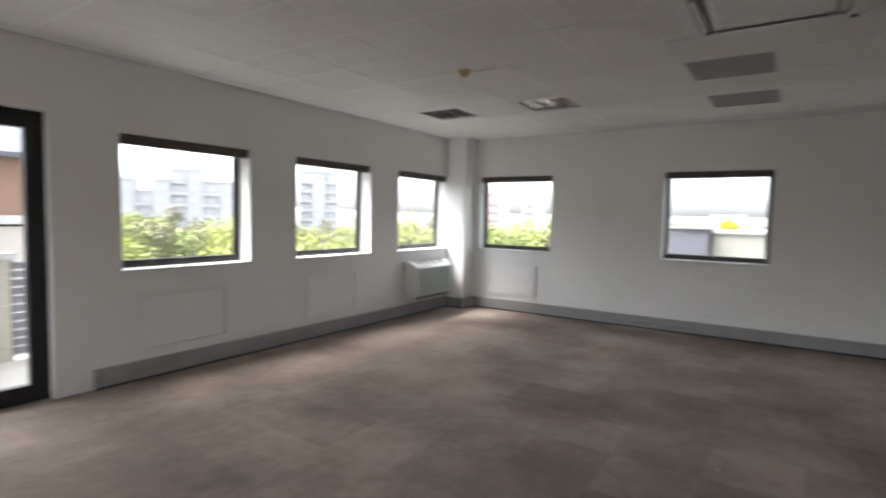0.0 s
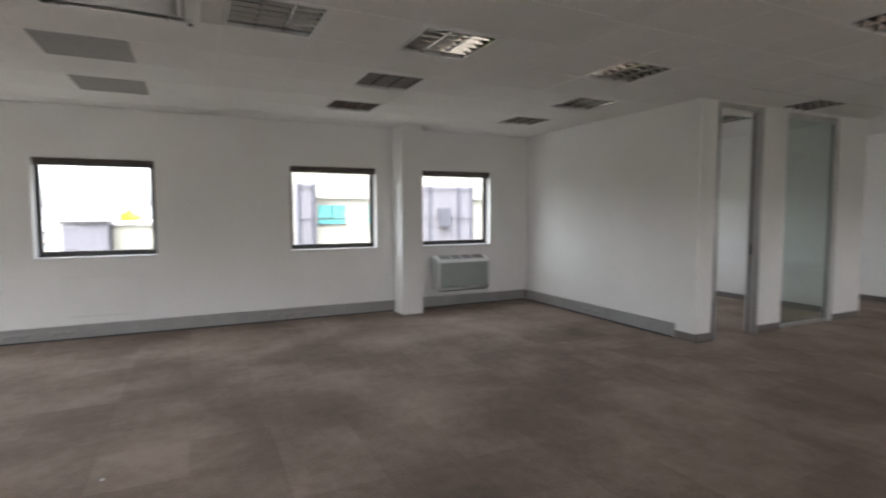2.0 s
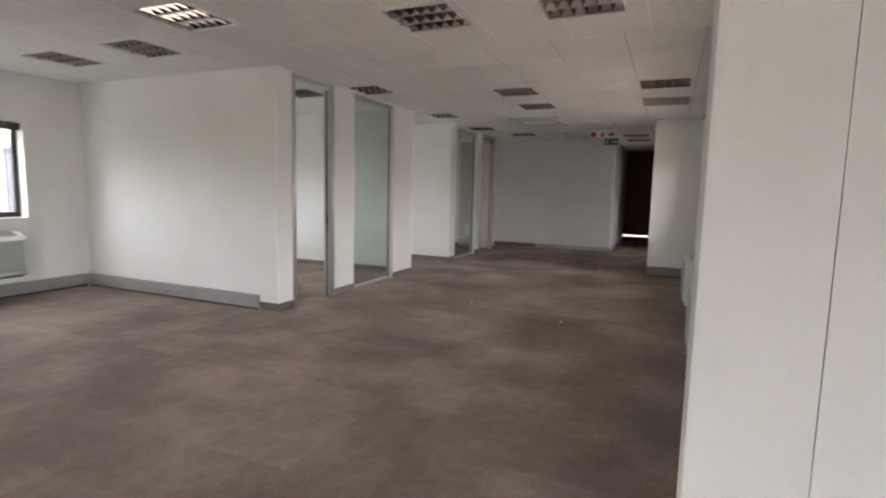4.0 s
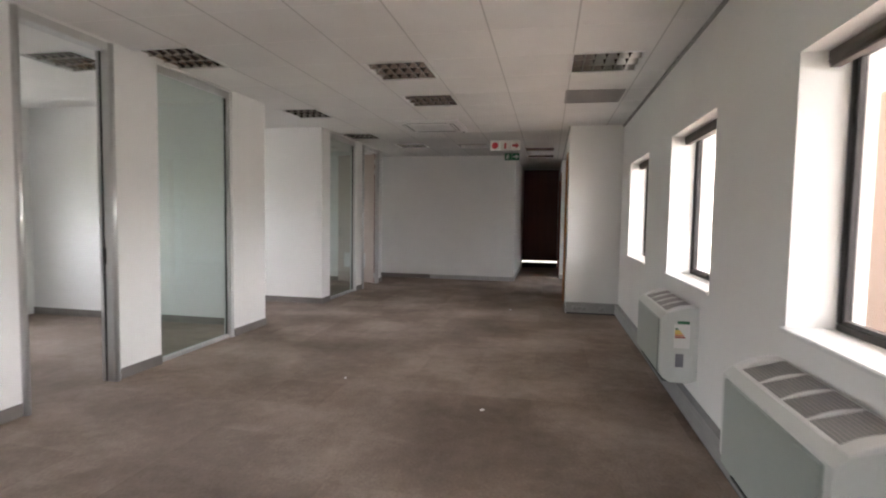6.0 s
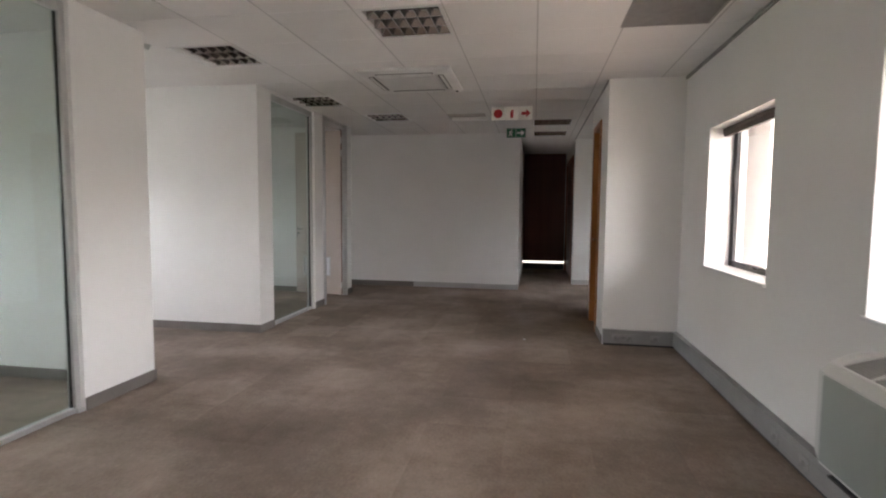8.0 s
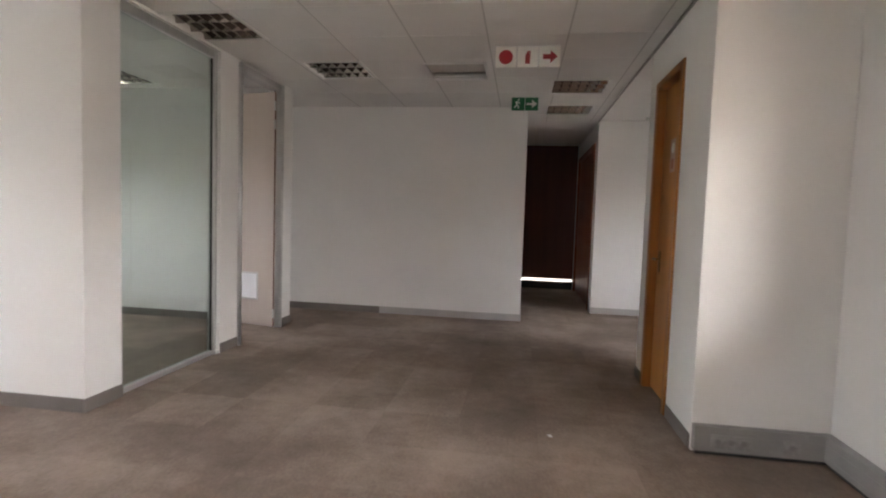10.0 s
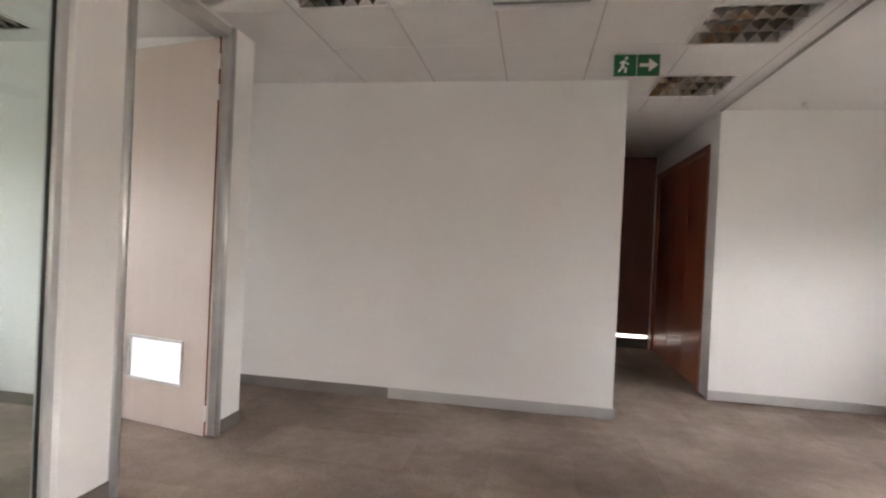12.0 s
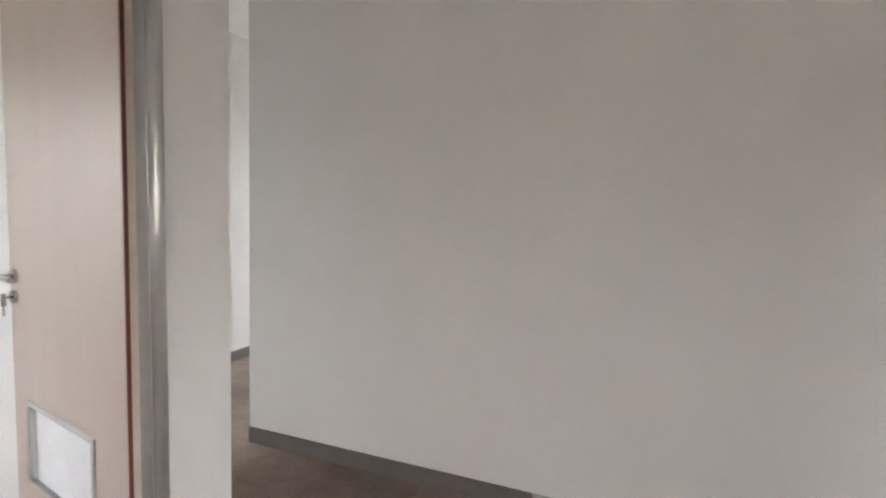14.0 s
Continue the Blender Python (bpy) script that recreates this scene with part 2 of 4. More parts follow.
# Pale grey-green puts distance haze into the hills' colour.
HILL = surface("far_hill", (0.20, 0.23, 0.20), (0.26, 0.27, 0.25), rough=0.95, scale=0.01, fine=0.2, bump=0)

# ---------------------------------------------------------------- mesh tools
def cuboid(bm, x0, x1, y0, y1, z0, z1):
    return bmesh.ops.create_cube(bm, size=1, matrix=Matrix.Translation(((x0 + x1) / 2, (y0 + y1) / 2, (z0 + z1) / 2)) @ Matrix.Diagonal((abs(x1 - x0), abs(y1 - y0), abs(z1 - z0), 1)))["verts"]


def rod(bm, a, b, r, seg=10, r2=None):
    a, b = Vector(a), Vector(b)
    m = Matrix.Translation((a + b) / 2) @ (b - a).to_track_quat("Z", "Y").to_matrix().to_4x4()
    bmesh.ops.create_cone(bm, cap_ends=True, segments=seg, radius1=r, radius2=r if r2 is None else r2, depth=(b - a).length, matrix=m)


def prism(bm, outline, axis, a, b):
    """Extrudes a closed outline of (u, v) along x or y from a to b; u is the other flat axis, v is z."""
    place = (lambda w, u, v: (w, u, v)) if axis == "x" else (lambda w, u, v: (u, w, v))
    rings = [[bm.verts.new(place(w, u, v)) for u, v in outline] for w in (a, b)]
    bm.faces.new(rings[0]), bm.faces.new(rings[1][::-1])
    for i in range(len(outline)):
        j = (i + 1) % len(outline)
        bm.faces.new((rings[0][i], rings[1][i], rings[1][j], rings[0][j]))


def part(name, bm, mat, parent=None, bevel=0.0, smooth=False, segments=2):
    if bevel:
        bmesh.ops.bevel(bm, geom=[e for e in bm.edges if len(e.link_faces) == 2 and e.calc_face_angle(0) > 0.5], offset=bevel, segments=segments, affect="EDGES", clamp_overlap=True)
    bmesh.ops.recalc_face_normals(bm, faces=bm.faces)
    me = bpy.data.meshes.new(name)
    bm.to_mesh(me)
    bm.free()
    me.materials.append(mat)
    if smooth:
        for f in me.polygons:
            f.use_smooth = True
    ob = new(name, me)
    ob.parent = parent
    return ob


def block(name, dims, mat, parent=None, bevel=0.0):
    bm = bmesh.new()
    for d in (dims if isinstance(dims[0], (tuple, list)) else [dims]):
        cuboid(bm, *d)
    return part(name, bm, mat, parent, bevel)


def base(name, x, y, z=0, turn=0):
    ob = new(name)
    ob.empty_display_size = 0.1
    ob.matrix_world = pose(x, y, z, 0, 0, turn)
    return ob


def wall(name, axis, a0, a1, t0, t1, z0, z1, holes=(), label="", mat=None):
    """A wall along axis from a0 to a1, from t0 to t1 thick, with holes (b0, b1, low, high) cut right through."""
    cuts = sorted({a0, a1, *(h[0] for h in holes), *(h[1] for h in holes)})
    levels = sorted({z0, z1, *(h[2] for h in holes), *(h[3] for h in holes)})
    bm = bmesh.new()
    for b0, b1 in zip(cuts, cuts[1:]):
        run = None
        for l0, l1 in zip(levels, levels[1:]):
            open_here = any(h[0] <= (b0 + b1) / 2 <= h[1] and h[2] <= (l0 + l1) / 2 <= h[3] for h in holes)
            if not open_here:
                run = (run[0], l1) if run else (l0, l1)
            if run and (open_here or l1 == z1):
                cuboid(bm, *((b0, b1, t0, t1) if axis == "x" else (t0, t1, b0, b1)), *run)
                run = None
    bmesh.ops.remove_doubles(bm, verts=bm.verts, dist=1e-5)
    seen = {}
    for f in bm.faces:
        seen.setdefault(tuple(round(c, 4) for c in f.calc_center_median()), []).append(f)
    bmesh.ops.delete(bm, geom=[f for fs in seen.values() if len(fs) > 1 for f in fs], context="FACES")
    ob = part(name, bm, mat or WALL)
    return tagged(ob, label or "plain painted white plaster wall", "wall", kind="structure")

# ---------------------------------------------------------------- structure
CEIL = 2.7
W, S, E = -6.33, -4.42, 1.37            # inner faces: west, south, east
WEST_WINDOWS = [-3.375, -0.597, 2.22, 4.14, 6.95, 9.55, 11.6]
SOUTH_WINDOWS = [-5.39, -3.56, -1.72]
EAST_WINDOWS = [4.79, 7.09, 9.32]
LOW, HIGH, HALF = 0.955, 2.10, 0.605
GLASS_X = -3.04                           # office fronts


def west_half(c):
    return 0.38 if c > 10 else HALF


wall("wall_west", "y", S - 0.25, 17.85, W - 0.25, W, -0.1, 2.95, [(c - west_half(c), c + west_half(c), LOW, HIGH) for c in WEST_WINDOWS])
wall("wall_south", "x", W - 0.25, 4.25, S - 0.25, S, -0.1, 2.95, [(c - 0.62, c + 0.62, LOW, HIGH) for c in SOUTH_WINDOWS] + [(-0.60, 2.23, -0.1, 2.18)])
wall("wall_east", "y", 3.102, 10.67, E, E + 0.3, -0.1, 2.95, [(c - HALF, c + HALF, 0.92, 2.08) for c in EAST_WINDOWS])
# Unseen windows added to brighten the room from behind the camera.
ROOM_FILL_WINDOWS = [-3.2, -0.7]
wall("wall_room_end", "y", S, 2.86, 4.0, 4.25, -0.1, 2.95, [(c - HALF, c + HALF, LOW, HIGH) for c in ROOM_FILL_WINDOWS])
wall("wall_nib", "x", 1.434, 4.25, 2.86, 3.1, -0.1, 2.95, label="white wall beside a column with a fine joint")
wall("wall_partition", "x", W, GLASS_X, 5.456, 5.71, -0.1, 2.95, label="white partition wall ending beside an office door opening")
wall("wall_office_side", "x", W, GLASS_X - 0.12, 8.60, 8.75, -0.1, 2.95)
wall("wall_lobby_side", "x", W, GLASS_X, 10.38, 10.69, -0.1, 2.95, label="white partition wall end beside office glazing")
wall("wall_office_end", "x", W, GLASS_X - 0.13, 13.17, 13.30, -0.1, 2.95)
wall("wall_core_front", "x", 0.637, E + 0.3, 10.67, 10.82, -0.1, 2.95, label="white return wall beside the washroom door")
wall("wall_core_side", "y", 10.82, 12.12, 0.637, 0.787, -0.1, 2.95, [(11.20, 11.89, -0.1, 2.39)], label="white wall with an orange wooden door")
wall("wall_core_back", "x", 0.787, 3.0, 11.97, 12.12, -0.1, 2.95)
wall("wall_core_inner", "y", 10.82, 11.97, 2.2, 2.35, -0.1, 2.95)
wall("wall_alcove_end", "y", 12.12, 15.10, 3.0, 3.15, -0.1, 2.95, [(12.375, 13.175, 1.0, 1.95)])
wall("wall_alcove_back", "x", 0.637, 3.15, 15.10, 15.22, -0.1, 2.95)
wall("wall_back", "x", -3.80, -0.35, 14.20, 14.32, -0.1, 2.95, label="white wall at the end of the open office")
wall("wall_corridor_west", "y", 14.32, 17.6, -0.47, -0.35, -0.1, 2.95)
wall("wall_corridor_east", "y", 15.22, 17.6, 0.637, 0.757, -0.1, 2.95, [(15.36, 17.52, -0.1, 2.44)])
# The low hole is cut to make the bright strip below the door.
wall("wall_corridor_end", "x", -5.12, 0.9, 17.6, 17.75, -0.1, 2.95, [(-4.9, -3.9, 0.5, 2.3), (-0.33, 0.617, 0.09, 0.212)], label="grey wall at the end of a dark corridor")
wall("wall_passage", "y", 13.30, 17.6, -5.12, -5.0, -0.1, 2.95, label="white wall of a side passage")
# Unseen wall added to block sky light from that low hole.
tagged(block("wall_landing", (-2.0, 2.3, 18.5, 18.65, -0.35, 2.6), WALL), "unseen white wall added to dim light through the door slot", "wall", kind="structure")
# The second box is an unseen canopy that shades the terrace door.
tagged(block("roof_slab", [(W - 0.25, 4.25, S - 0.25, 17.85, 2.95, 3.2), (-1.2, 4.25, S - 2.9, S - 0.252, 2.95, 3.2)], WALL), "concrete slab over the office floor with an added unseen canopy", "roof", kind="structure")
tagged(block("floor", (W - 0.25, 4.25, S - 0.25, 17.85, -0.35, -0.012), CARPET), "worn brown-grey carpet tile floor of the office", "floor", kind="structure")
# Unseen block added above to keep sky light off the opposite wing.
tagged(block("outer_wall_upper", [(W - 0.25, E + 0.3, S - 0.25, 17.85, 3.202, 16.0), (E + 0.302, 4.25, S - 0.25, 3.1, 3.202, 16.0)], CREAM), "unseen cream block above, added to shade the opposite wing", "wall", kind="structure")
tagged(block("outer_wall", [(W - 0.25, 4.25, S - 0.25, S, -9, -0.352), (W - 0.25, W, S - 0.25, 17.85, -9, -0.352)], CREAM), "cream outer wall of the storeys below", "wall", kind="structure")

# piers of the office fronts
for nm, y0, y1 in (("pier_one", 6.505, 6.985), ("pier_two", 8.095, 8.748), ("pier_three", 11.855, 12.14), ("pier_four", 13.045, 13.298)):
    tagged(block("wall_" + nm, (GLASS_X - 0.12, GLASS_X, y0, y1, -0.1, 2.95), WALL), "white plastered pier between office glazing", "wall", kind="structure")
tagged(block("wall_lintel", [(GLASS_X - 0.12, GLASS_X, a, b, 2.68, 2.95) for a, b in ((5.71, 6.505), (6.985, 8.095), (10.69, 11.855), (12.14, 13.045))], WALL), "white bulkhead over the office fronts", "wall", kind="structure")

# columns
tagged(block("column_west", (W, -5.96, 3.08, 3.40, -0.1, 2.95), WALL, bevel=0.004), "square white plastered column on the window wall", "column", kind="structure")
tagged(block("column_corner", (W, -6.02, S, -4.10, -0.1, 2.95), WALL, bevel=0.004), "white plastered column in the room corner", "column", kind="structure")
tagged(block("column_nib", (1.055, 1.43, 2.852, 3.2, -0.1, 2.95), WALL, bevel=0.004), "white plastered column at the end of the window wall", "column", kind="structure")

# ---------------------------------------------------------------- ceiling
MOD = 0.608
# zone: x0, x1, y0, y1 and the centre of one of its cells
ZONES = [(W, 4.0, S, 2.86, -2.58, 0.93), (W, E, 2.86, 5.456, -2.62, 0.93), (-3.04, E, 5.456, 10.67, -1.0, 7.62), (-3.04, 0.637, 10.67, 15.15, -1.0, 7.66)]
LIGHTS = [(-4.35, -3.32), (-4.38, -2.05), (-2.58, 0.93), (-2.60, 2.15), (-3.83, 2.13), (-5.08, 2.13), (-5.08, 4.52), (-3.84, 4.50), (-2.62, 3.95),
          (-0.84, 4.61), (0.30, 4.66), (-2.81, 6.99), (-1.00, 7.63), (-1.00, 8.85), (-2.83, 9.40), (0.80, 7.62), (-2.78, 11.34), (-2.20, 12.54), (-1.05, 12.62), (0.16, 13.22), (0.16, 14.38)]
VENTS = [(-3.79, -0.26), (-5.08, -0.25), (0.80, 8.86)]
CASSETTES = [(-2.43, 0.04), (-1.34, 10.42)]
TAKEN = [(x, y, 0.30) for x, y in LIGHTS + VENTS] + [(x, y, 0.42) for x, y in CASSETTES]


def ceiling():
    """Mineral tiles in a white tee grid, with the cells of lamps and grilles left open."""
    bm, tees, grid, runners = bmesh.new(), bmesh.new(), bmesh.new(), bmesh.new()
    for x0, x1, y0, y1, cx, cy in ZONES:
        xs, ys = [x0], [y0]
        k = math.ceil((x0 - cx) / MOD - 0.5)
        while cx + (k + 0.5) * MOD < x1 - 0.02:
            if cx + (k + 0.5) * MOD > x0 + 0.02:
                xs.append(cx + (k + 0.5) * MOD)
            k += 1
        k = math.ceil((y0 - cy) / MOD - 0.5)
        while cy + (k + 0.5) * MOD < y1 - 0.02:
            if cy + (k + 0.5) * MOD > y0 + 0.02:
                ys.append(cy + (k + 0.5) * MOD)
            k += 1
        xs.append(x1), ys.append(y1)
        for a0, a1 in zip(xs, xs[1:]):
            for b0, b1 in zip(ys, ys[1:]):
                pieces = [(a0 + 0.0006, a1 - 0.0006, b0 + 0.0006, b1 - 0.0006)]
                for tx, ty, h in TAKEN:
                    cut = []
                    for p0, p1, q0, q1 in pieces:
                        l, r, d, u = max(p0, tx - h), min(p1, tx + h), max(q0, ty - h), min(q1, ty + h)
                        if l >= r or d >= u:
                            cut.append((p0, p1, q0, q1))
                            continue
                        cut += [c for c in ((p0, l, q0, q1), (r, p1, q0, q1), (l, r, q0, d), (l, r, u, q1)) if c[1] - c[0] > 0.004 and c[3] - c[2] > 0.004]
                    pieces = cut
                lift = random.uniform(0, 0.0010)
                for p0, p1, q0, q1 in pieces:
                    cuboid(bm, p0, p1, q0, q1, CEIL + lift, CEIL + 0.018)
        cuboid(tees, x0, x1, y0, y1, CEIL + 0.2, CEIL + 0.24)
        for at in xs[1:-1]:
            clear = sorted((ty - h, ty + h) for tx, ty, h in TAKEN if abs(tx - at) < h - 0.01 and y0 < ty < y1)
            run = y0
            for l, u in clear + [(y1, y1)]:
                if l - run > 0.02:
                    # Past the partition the same tees are coloured greyer, imitating less light.
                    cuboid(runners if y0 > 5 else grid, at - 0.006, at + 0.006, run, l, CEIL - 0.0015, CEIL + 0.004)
                run = max(run, u)
        for at in ys[1:-1]:
            clear = sorted((tx - h, tx + h) for tx, ty, h in TAKEN if abs(ty - at) < h - 0.01 and x0 < tx < x1)
            run = x0
            for l, u in clear + [(x1, x1)]:
                if l - run > 0.02:
                    cuboid(grid, run, l, at - 0.003, at + 0.003, CEIL - 0.0012, CEIL + 0.004)
                run = max(run, u)
    ob = tagged(part("ceiling", bm, TILE), "white mineral fibre ceiling tiles in a concealed grid", "ceiling", kind="structure")
    tagged(part("ceiling_runners", runners, RUNNER), "metal runners between the ceiling tiles, greyed for shade", "ceiling", kind="structure")
    tagged(part("ceiling_grid", grid, GRID), "thin pale metal tees between the ceiling tiles", "ceiling", kind="structure")
    # Solid black sheet in place of the unlit void.
    top = part("ceiling_plenum", tees, CAVITY_SHADE)
    tagged(top, "black sheet painting the shade above the ceiling tiles", "ceiling", kind="structure")


ceiling()
OFFICE_LIGHTS = [(-3.85, 6.92), (-4.80, 12.70)]


def round_cell(x0, x1, y0, y1, cx, cy, h=0.3):
    """The four slabs of a ceiling round one open square cell."""
    return [(x0, cx - h, y0, y1, CEIL, 2.74), (cx + h, x1, y0, y1, CEIL, 2.74), (cx - h, cx + h, y0, cy - h, CEIL, 2.74), (cx - h, cx + h, cy + h, y1, CEIL, 2.74)]


tagged(block("ceiling_plain", round_cell(W, -3.16, 5.71, 8.60, *OFFICE_LIGHTS[0]) + round_cell(W, -3.16, 10.69, 13.17, *OFFICE_LIGHTS[1]) + [(W, -3.04, 8.75, 10.38, CEIL, 2.74), (0.64, 3.0, 12.12, 15.10, CEIL + 0.004, 2.74),
                               (-0.35, 0.637, 15.13, 17.6, CEIL, 2.74), (-5.0, -3.04, 13.30, 17.6, CEIL, 2.74), (-3.04, -0.47, 15.15, 17.6, CEIL, 2.74), (0.79, 2.2, 10.82, 11.97, CEIL, 2.74)], TILE),
       "plain white ceiling of the side rooms", "ceiling", kind="structure")
# shadow-line trim along the walls
tagged(block("trim_room", [(W, W + 0.014, S, 5.456, 2.68, 2.698), (W + 0.014, 4.0, S, S + 0.014, 2.68, 2.698)], TEE), "thin pale ceiling edge trim", "trim", kind="structure")
tagged(block("trim", [(E - 0.018, E, 3.2, 10.67, 2.672, 2.698), (0.622, 0.636, 10.69, 15.09, 2.682, 2.698)], TRUNK), "thin grey ceiling edge trim", "trim", kind="structure")

# ---------------------------------------------------------------- ceiling fittings
def louvre_light(x, y, style=0):
    ob = base("recessed_ceiling_light", x, y, CEIL)
    bm = bmesh.new()
    for d in ((-0.298, -0.272, -0.298, 0.298, -0.004, 0.02), (0.272, 0.298, -0.298, 0.298, -0.004, 0.02), (-0.272, 0.272, -0.298, -0.272, -0.004, 0.02), (-0.272, 0.272, 0.272, 0.298, -0.004, 0.02)):
        cuboid(bm, *d)
    part("frame", bm, TEE, ob)
    bm = bmesh.new()
    for d in ((-0.285, 0.285, -0.285, 0.285, 0.095, 0.1), (-0.285, -0.272, -0.272, 0.272, 0.02, 0.095), (0.272, 0.285, -0.272, 0.272, 0.02, 0.095), (-0.285, 0.285, -0.285, -0.272, 0.02, 0.095), (-0.285, 0.285, 0.272, 0.285, 0.02, 0.095)):
        cuboid(bm, *d)
    part("housing", bm, TRAY, ob)
    bm = bmesh.new()
    if style == 0:
        for k in range(1, 3):
            c = -0.272 + k * 0.544 / 3
            prism(bm, [(c - 0.022, 0.062), (c + 0.022, 0.062), (c + 0.003, 0.004), (c - 0.003, 0.004)], "y", -0.272, 0.272)
        for s in (-1, 1):
            prism(bm, [(s * 0.2715, 0.062), (s * 0.2715, 0.004), (s * 0.246, 0.062)], "y", -0.272, 0.272)
        for k in range(1, 6):
            c = -0.272 + k * 0.544 / 6
            prism(bm, [(c - 0.020, 0.060), (c + 0.020, 0.060), (c + 0.002, 0.006), (c - 0.002, 0.006)], "x", -0.272, 0.272)
    else:
        prism(bm, [(-0.17, 0.09), (0.17, 0.09), (0.12, 0.03), (-0.12, 0.03)], "x", -0.272, 0.272)
    part("louvre", bm, MIRROR if style == 0 else LAMP_PAN, ob)
    for c in (-0.18, 0, 0.18) if style == 0 else (-0.215, 0.215):
        a, b = ((c, -0.265, 0.078), (c, 0.265, 0.078)) if style == 0 else ((-0.265, c, 0.025), (0.265, c, 0.025))
        bm = bmesh.new()
        rod(bm, a, b, 0.008 if style == 0 else 0.018)
        part("tube", bm, TUBE, ob, smooth=True)
    return tagged(ob, "unlit recessed office light with mirror louvre in the ceiling" if style == 0 else "unlit recessed light with two bare tubes in the ceiling", "ceiling light", "ceiling lights")


first = louvre_light(*LIGHTS[0])
first.matrix_world = pose(*LIGHTS[0], CEIL, 0, 0, 90)
for n, (x, y) in enumerate(LIGHTS[1:], 1):
    if n == 18:
        louvre_light(x, y, 1)
    else:
        copy_thing(first, pose(x, y, CEIL, 0, 0, 90))
for x, y in OFFICE_LIGHTS:
    copy_thing(first, pose(x, y, CEIL, 0, 0, 90))


def ceiling_vent(x, y):
    ob = base("air_vent", x, y, CEIL)
    bm = bmesh.new()
    for d in ((-0.298, -0.275, -0.298, 0.298, -0.005, 0.015), (0.275, 0.298, -0.298, 0.298, -0.005, 0.015), (-0.275, 0.275, -0.298, -0.275, -0.005, 0.015), (-0.275, 0.275, 0.275, 0.298, -0.005, 0.015)):
        cuboid(bm, *d)
    part("frame", bm, GRILLE, ob)
    bm = bmesh.new()
    for k in range(36):
        c = -0.272 + (k + 0.5) * 0.544 / 36
        cuboid(bm, c - 0.0045, c + 0.0045, -0.275, 0.275, -0.001, 0.012)
        cuboid(bm, -0.275, 0.275, c - 0.0025, c + 0.0025, 0.001, 0.009)
    part("grille", bm, GRILLE, ob)
    block("backing", (-0.28, 0.28, -0.28, 0.28, 0.06, 0.07), CAVITY_SHADE, ob)
    return tagged(ob, "grey egg-crate return air grille in the ceiling", "air vent", "ceiling air grilles")


vent = ceiling_vent(*VENTS[0])
for x, y in VENTS[1:]:
    copy_thing(vent, pose(x, y, CEIL))


def cassette(x, y):
    ob = base("ceiling_air_conditioner", x, y, CEIL)
    bm = bmesh.new()
    rim = [(0.46, -0.008), (0.46, -0.022), (0.43, -0.034), (0.37, -0.036)]
    for (r0, z0), (r1, z1) in zip(rim, rim[1:]):
        for i in range(4):
            a = Matrix.Rotation(i * math.pi / 2, 3, "Z")
            vs = [bm.verts.new(a @ Vector(v)) for v in ((-r0, -r0, z0), (r0, -r0, z0), (r1, -r1, z1), (-r1, -r1, z1))]
            bm.faces.new(vs)
    cuboid(bm, -0.459, 0.459, -0.459, 0.459, -0.0075, 0.0)
    part("surround", bm, AC_RIM, ob)
    bm = bmesh.new()
    cuboid(bm, -0.285, 0.285, -0.285, 0.285, -0.04, -0.02)
    part("intake", bm, AC_RIM, ob, bevel=0.008)
    bm = bmesh.new()
    for k in range(15):
        c = -0.24 + k * 0.48 / 14
        cuboid(bm, -0.25, 0.25, c - 0.006, c + 0.006, -0.046, -0.041)
    part("grille", bm, AC_RIM, ob)
    bm, flap = bmesh.new(), bmesh.new()
    for i in range(4):
        a = Matrix.Rotation(i * math.pi / 2, 4, "Z")
        bmesh.ops.transform(bm, matrix=a, verts=cuboid(bm, -0.28, 0.28, -0.375, -0.315, -0.0385, -0.034))
        bmesh.ops.transform(flap, matrix=a, verts=cuboid(flap, -0.27, 0.27, -0.36, -0.335, -0.044, -0.0395))
    part("slot", bm, SLOT, ob)
    part("flap", flap, AC_RIM, ob)
    bm = bmesh.new()
    rod(bm, (-0.405, 0.405, -0.034), (-0.405, 0.405, -0.045), 0.016, 14)
    part("receiver", bm, BLACK_AND_SHADE, ob)
    return tagged(ob, "white square cassette air conditioner set in the ceiling", "air conditioner", "ceiling cassettes")


unit = cassette(*CASSETTES[0])
copy_thing(unit, pose(*CASSETTES[1], CEIL, 0, 0, -90))


def smoke_detector(x, y):
    ob = base("smoke_detector", x, y, CEIL)
    bm = bmesh.new()
    rod(bm, (0, 0, 0), (0, 0, -0.02), 0.05, 20)
    part("base", bm, surface("aged_yellow_plastic", (0.62, 0.47, 0.27), rough=0.4, bump=0), ob)
    bm = bmesh.new()
    rod(bm, (0, 0, -0.02), (0, 0, -0.055), 0.042, 20, 0.03)
    part("head", bm, surface("aged_cream_plastic", (0.55, 0.40, 0.22), rough=0.4, bump=0), ob)
    return tagged(ob, "yellowed plastic smoke detector on the ceiling", "smoke detector")


smoke_detector(-2.81, -2.16)

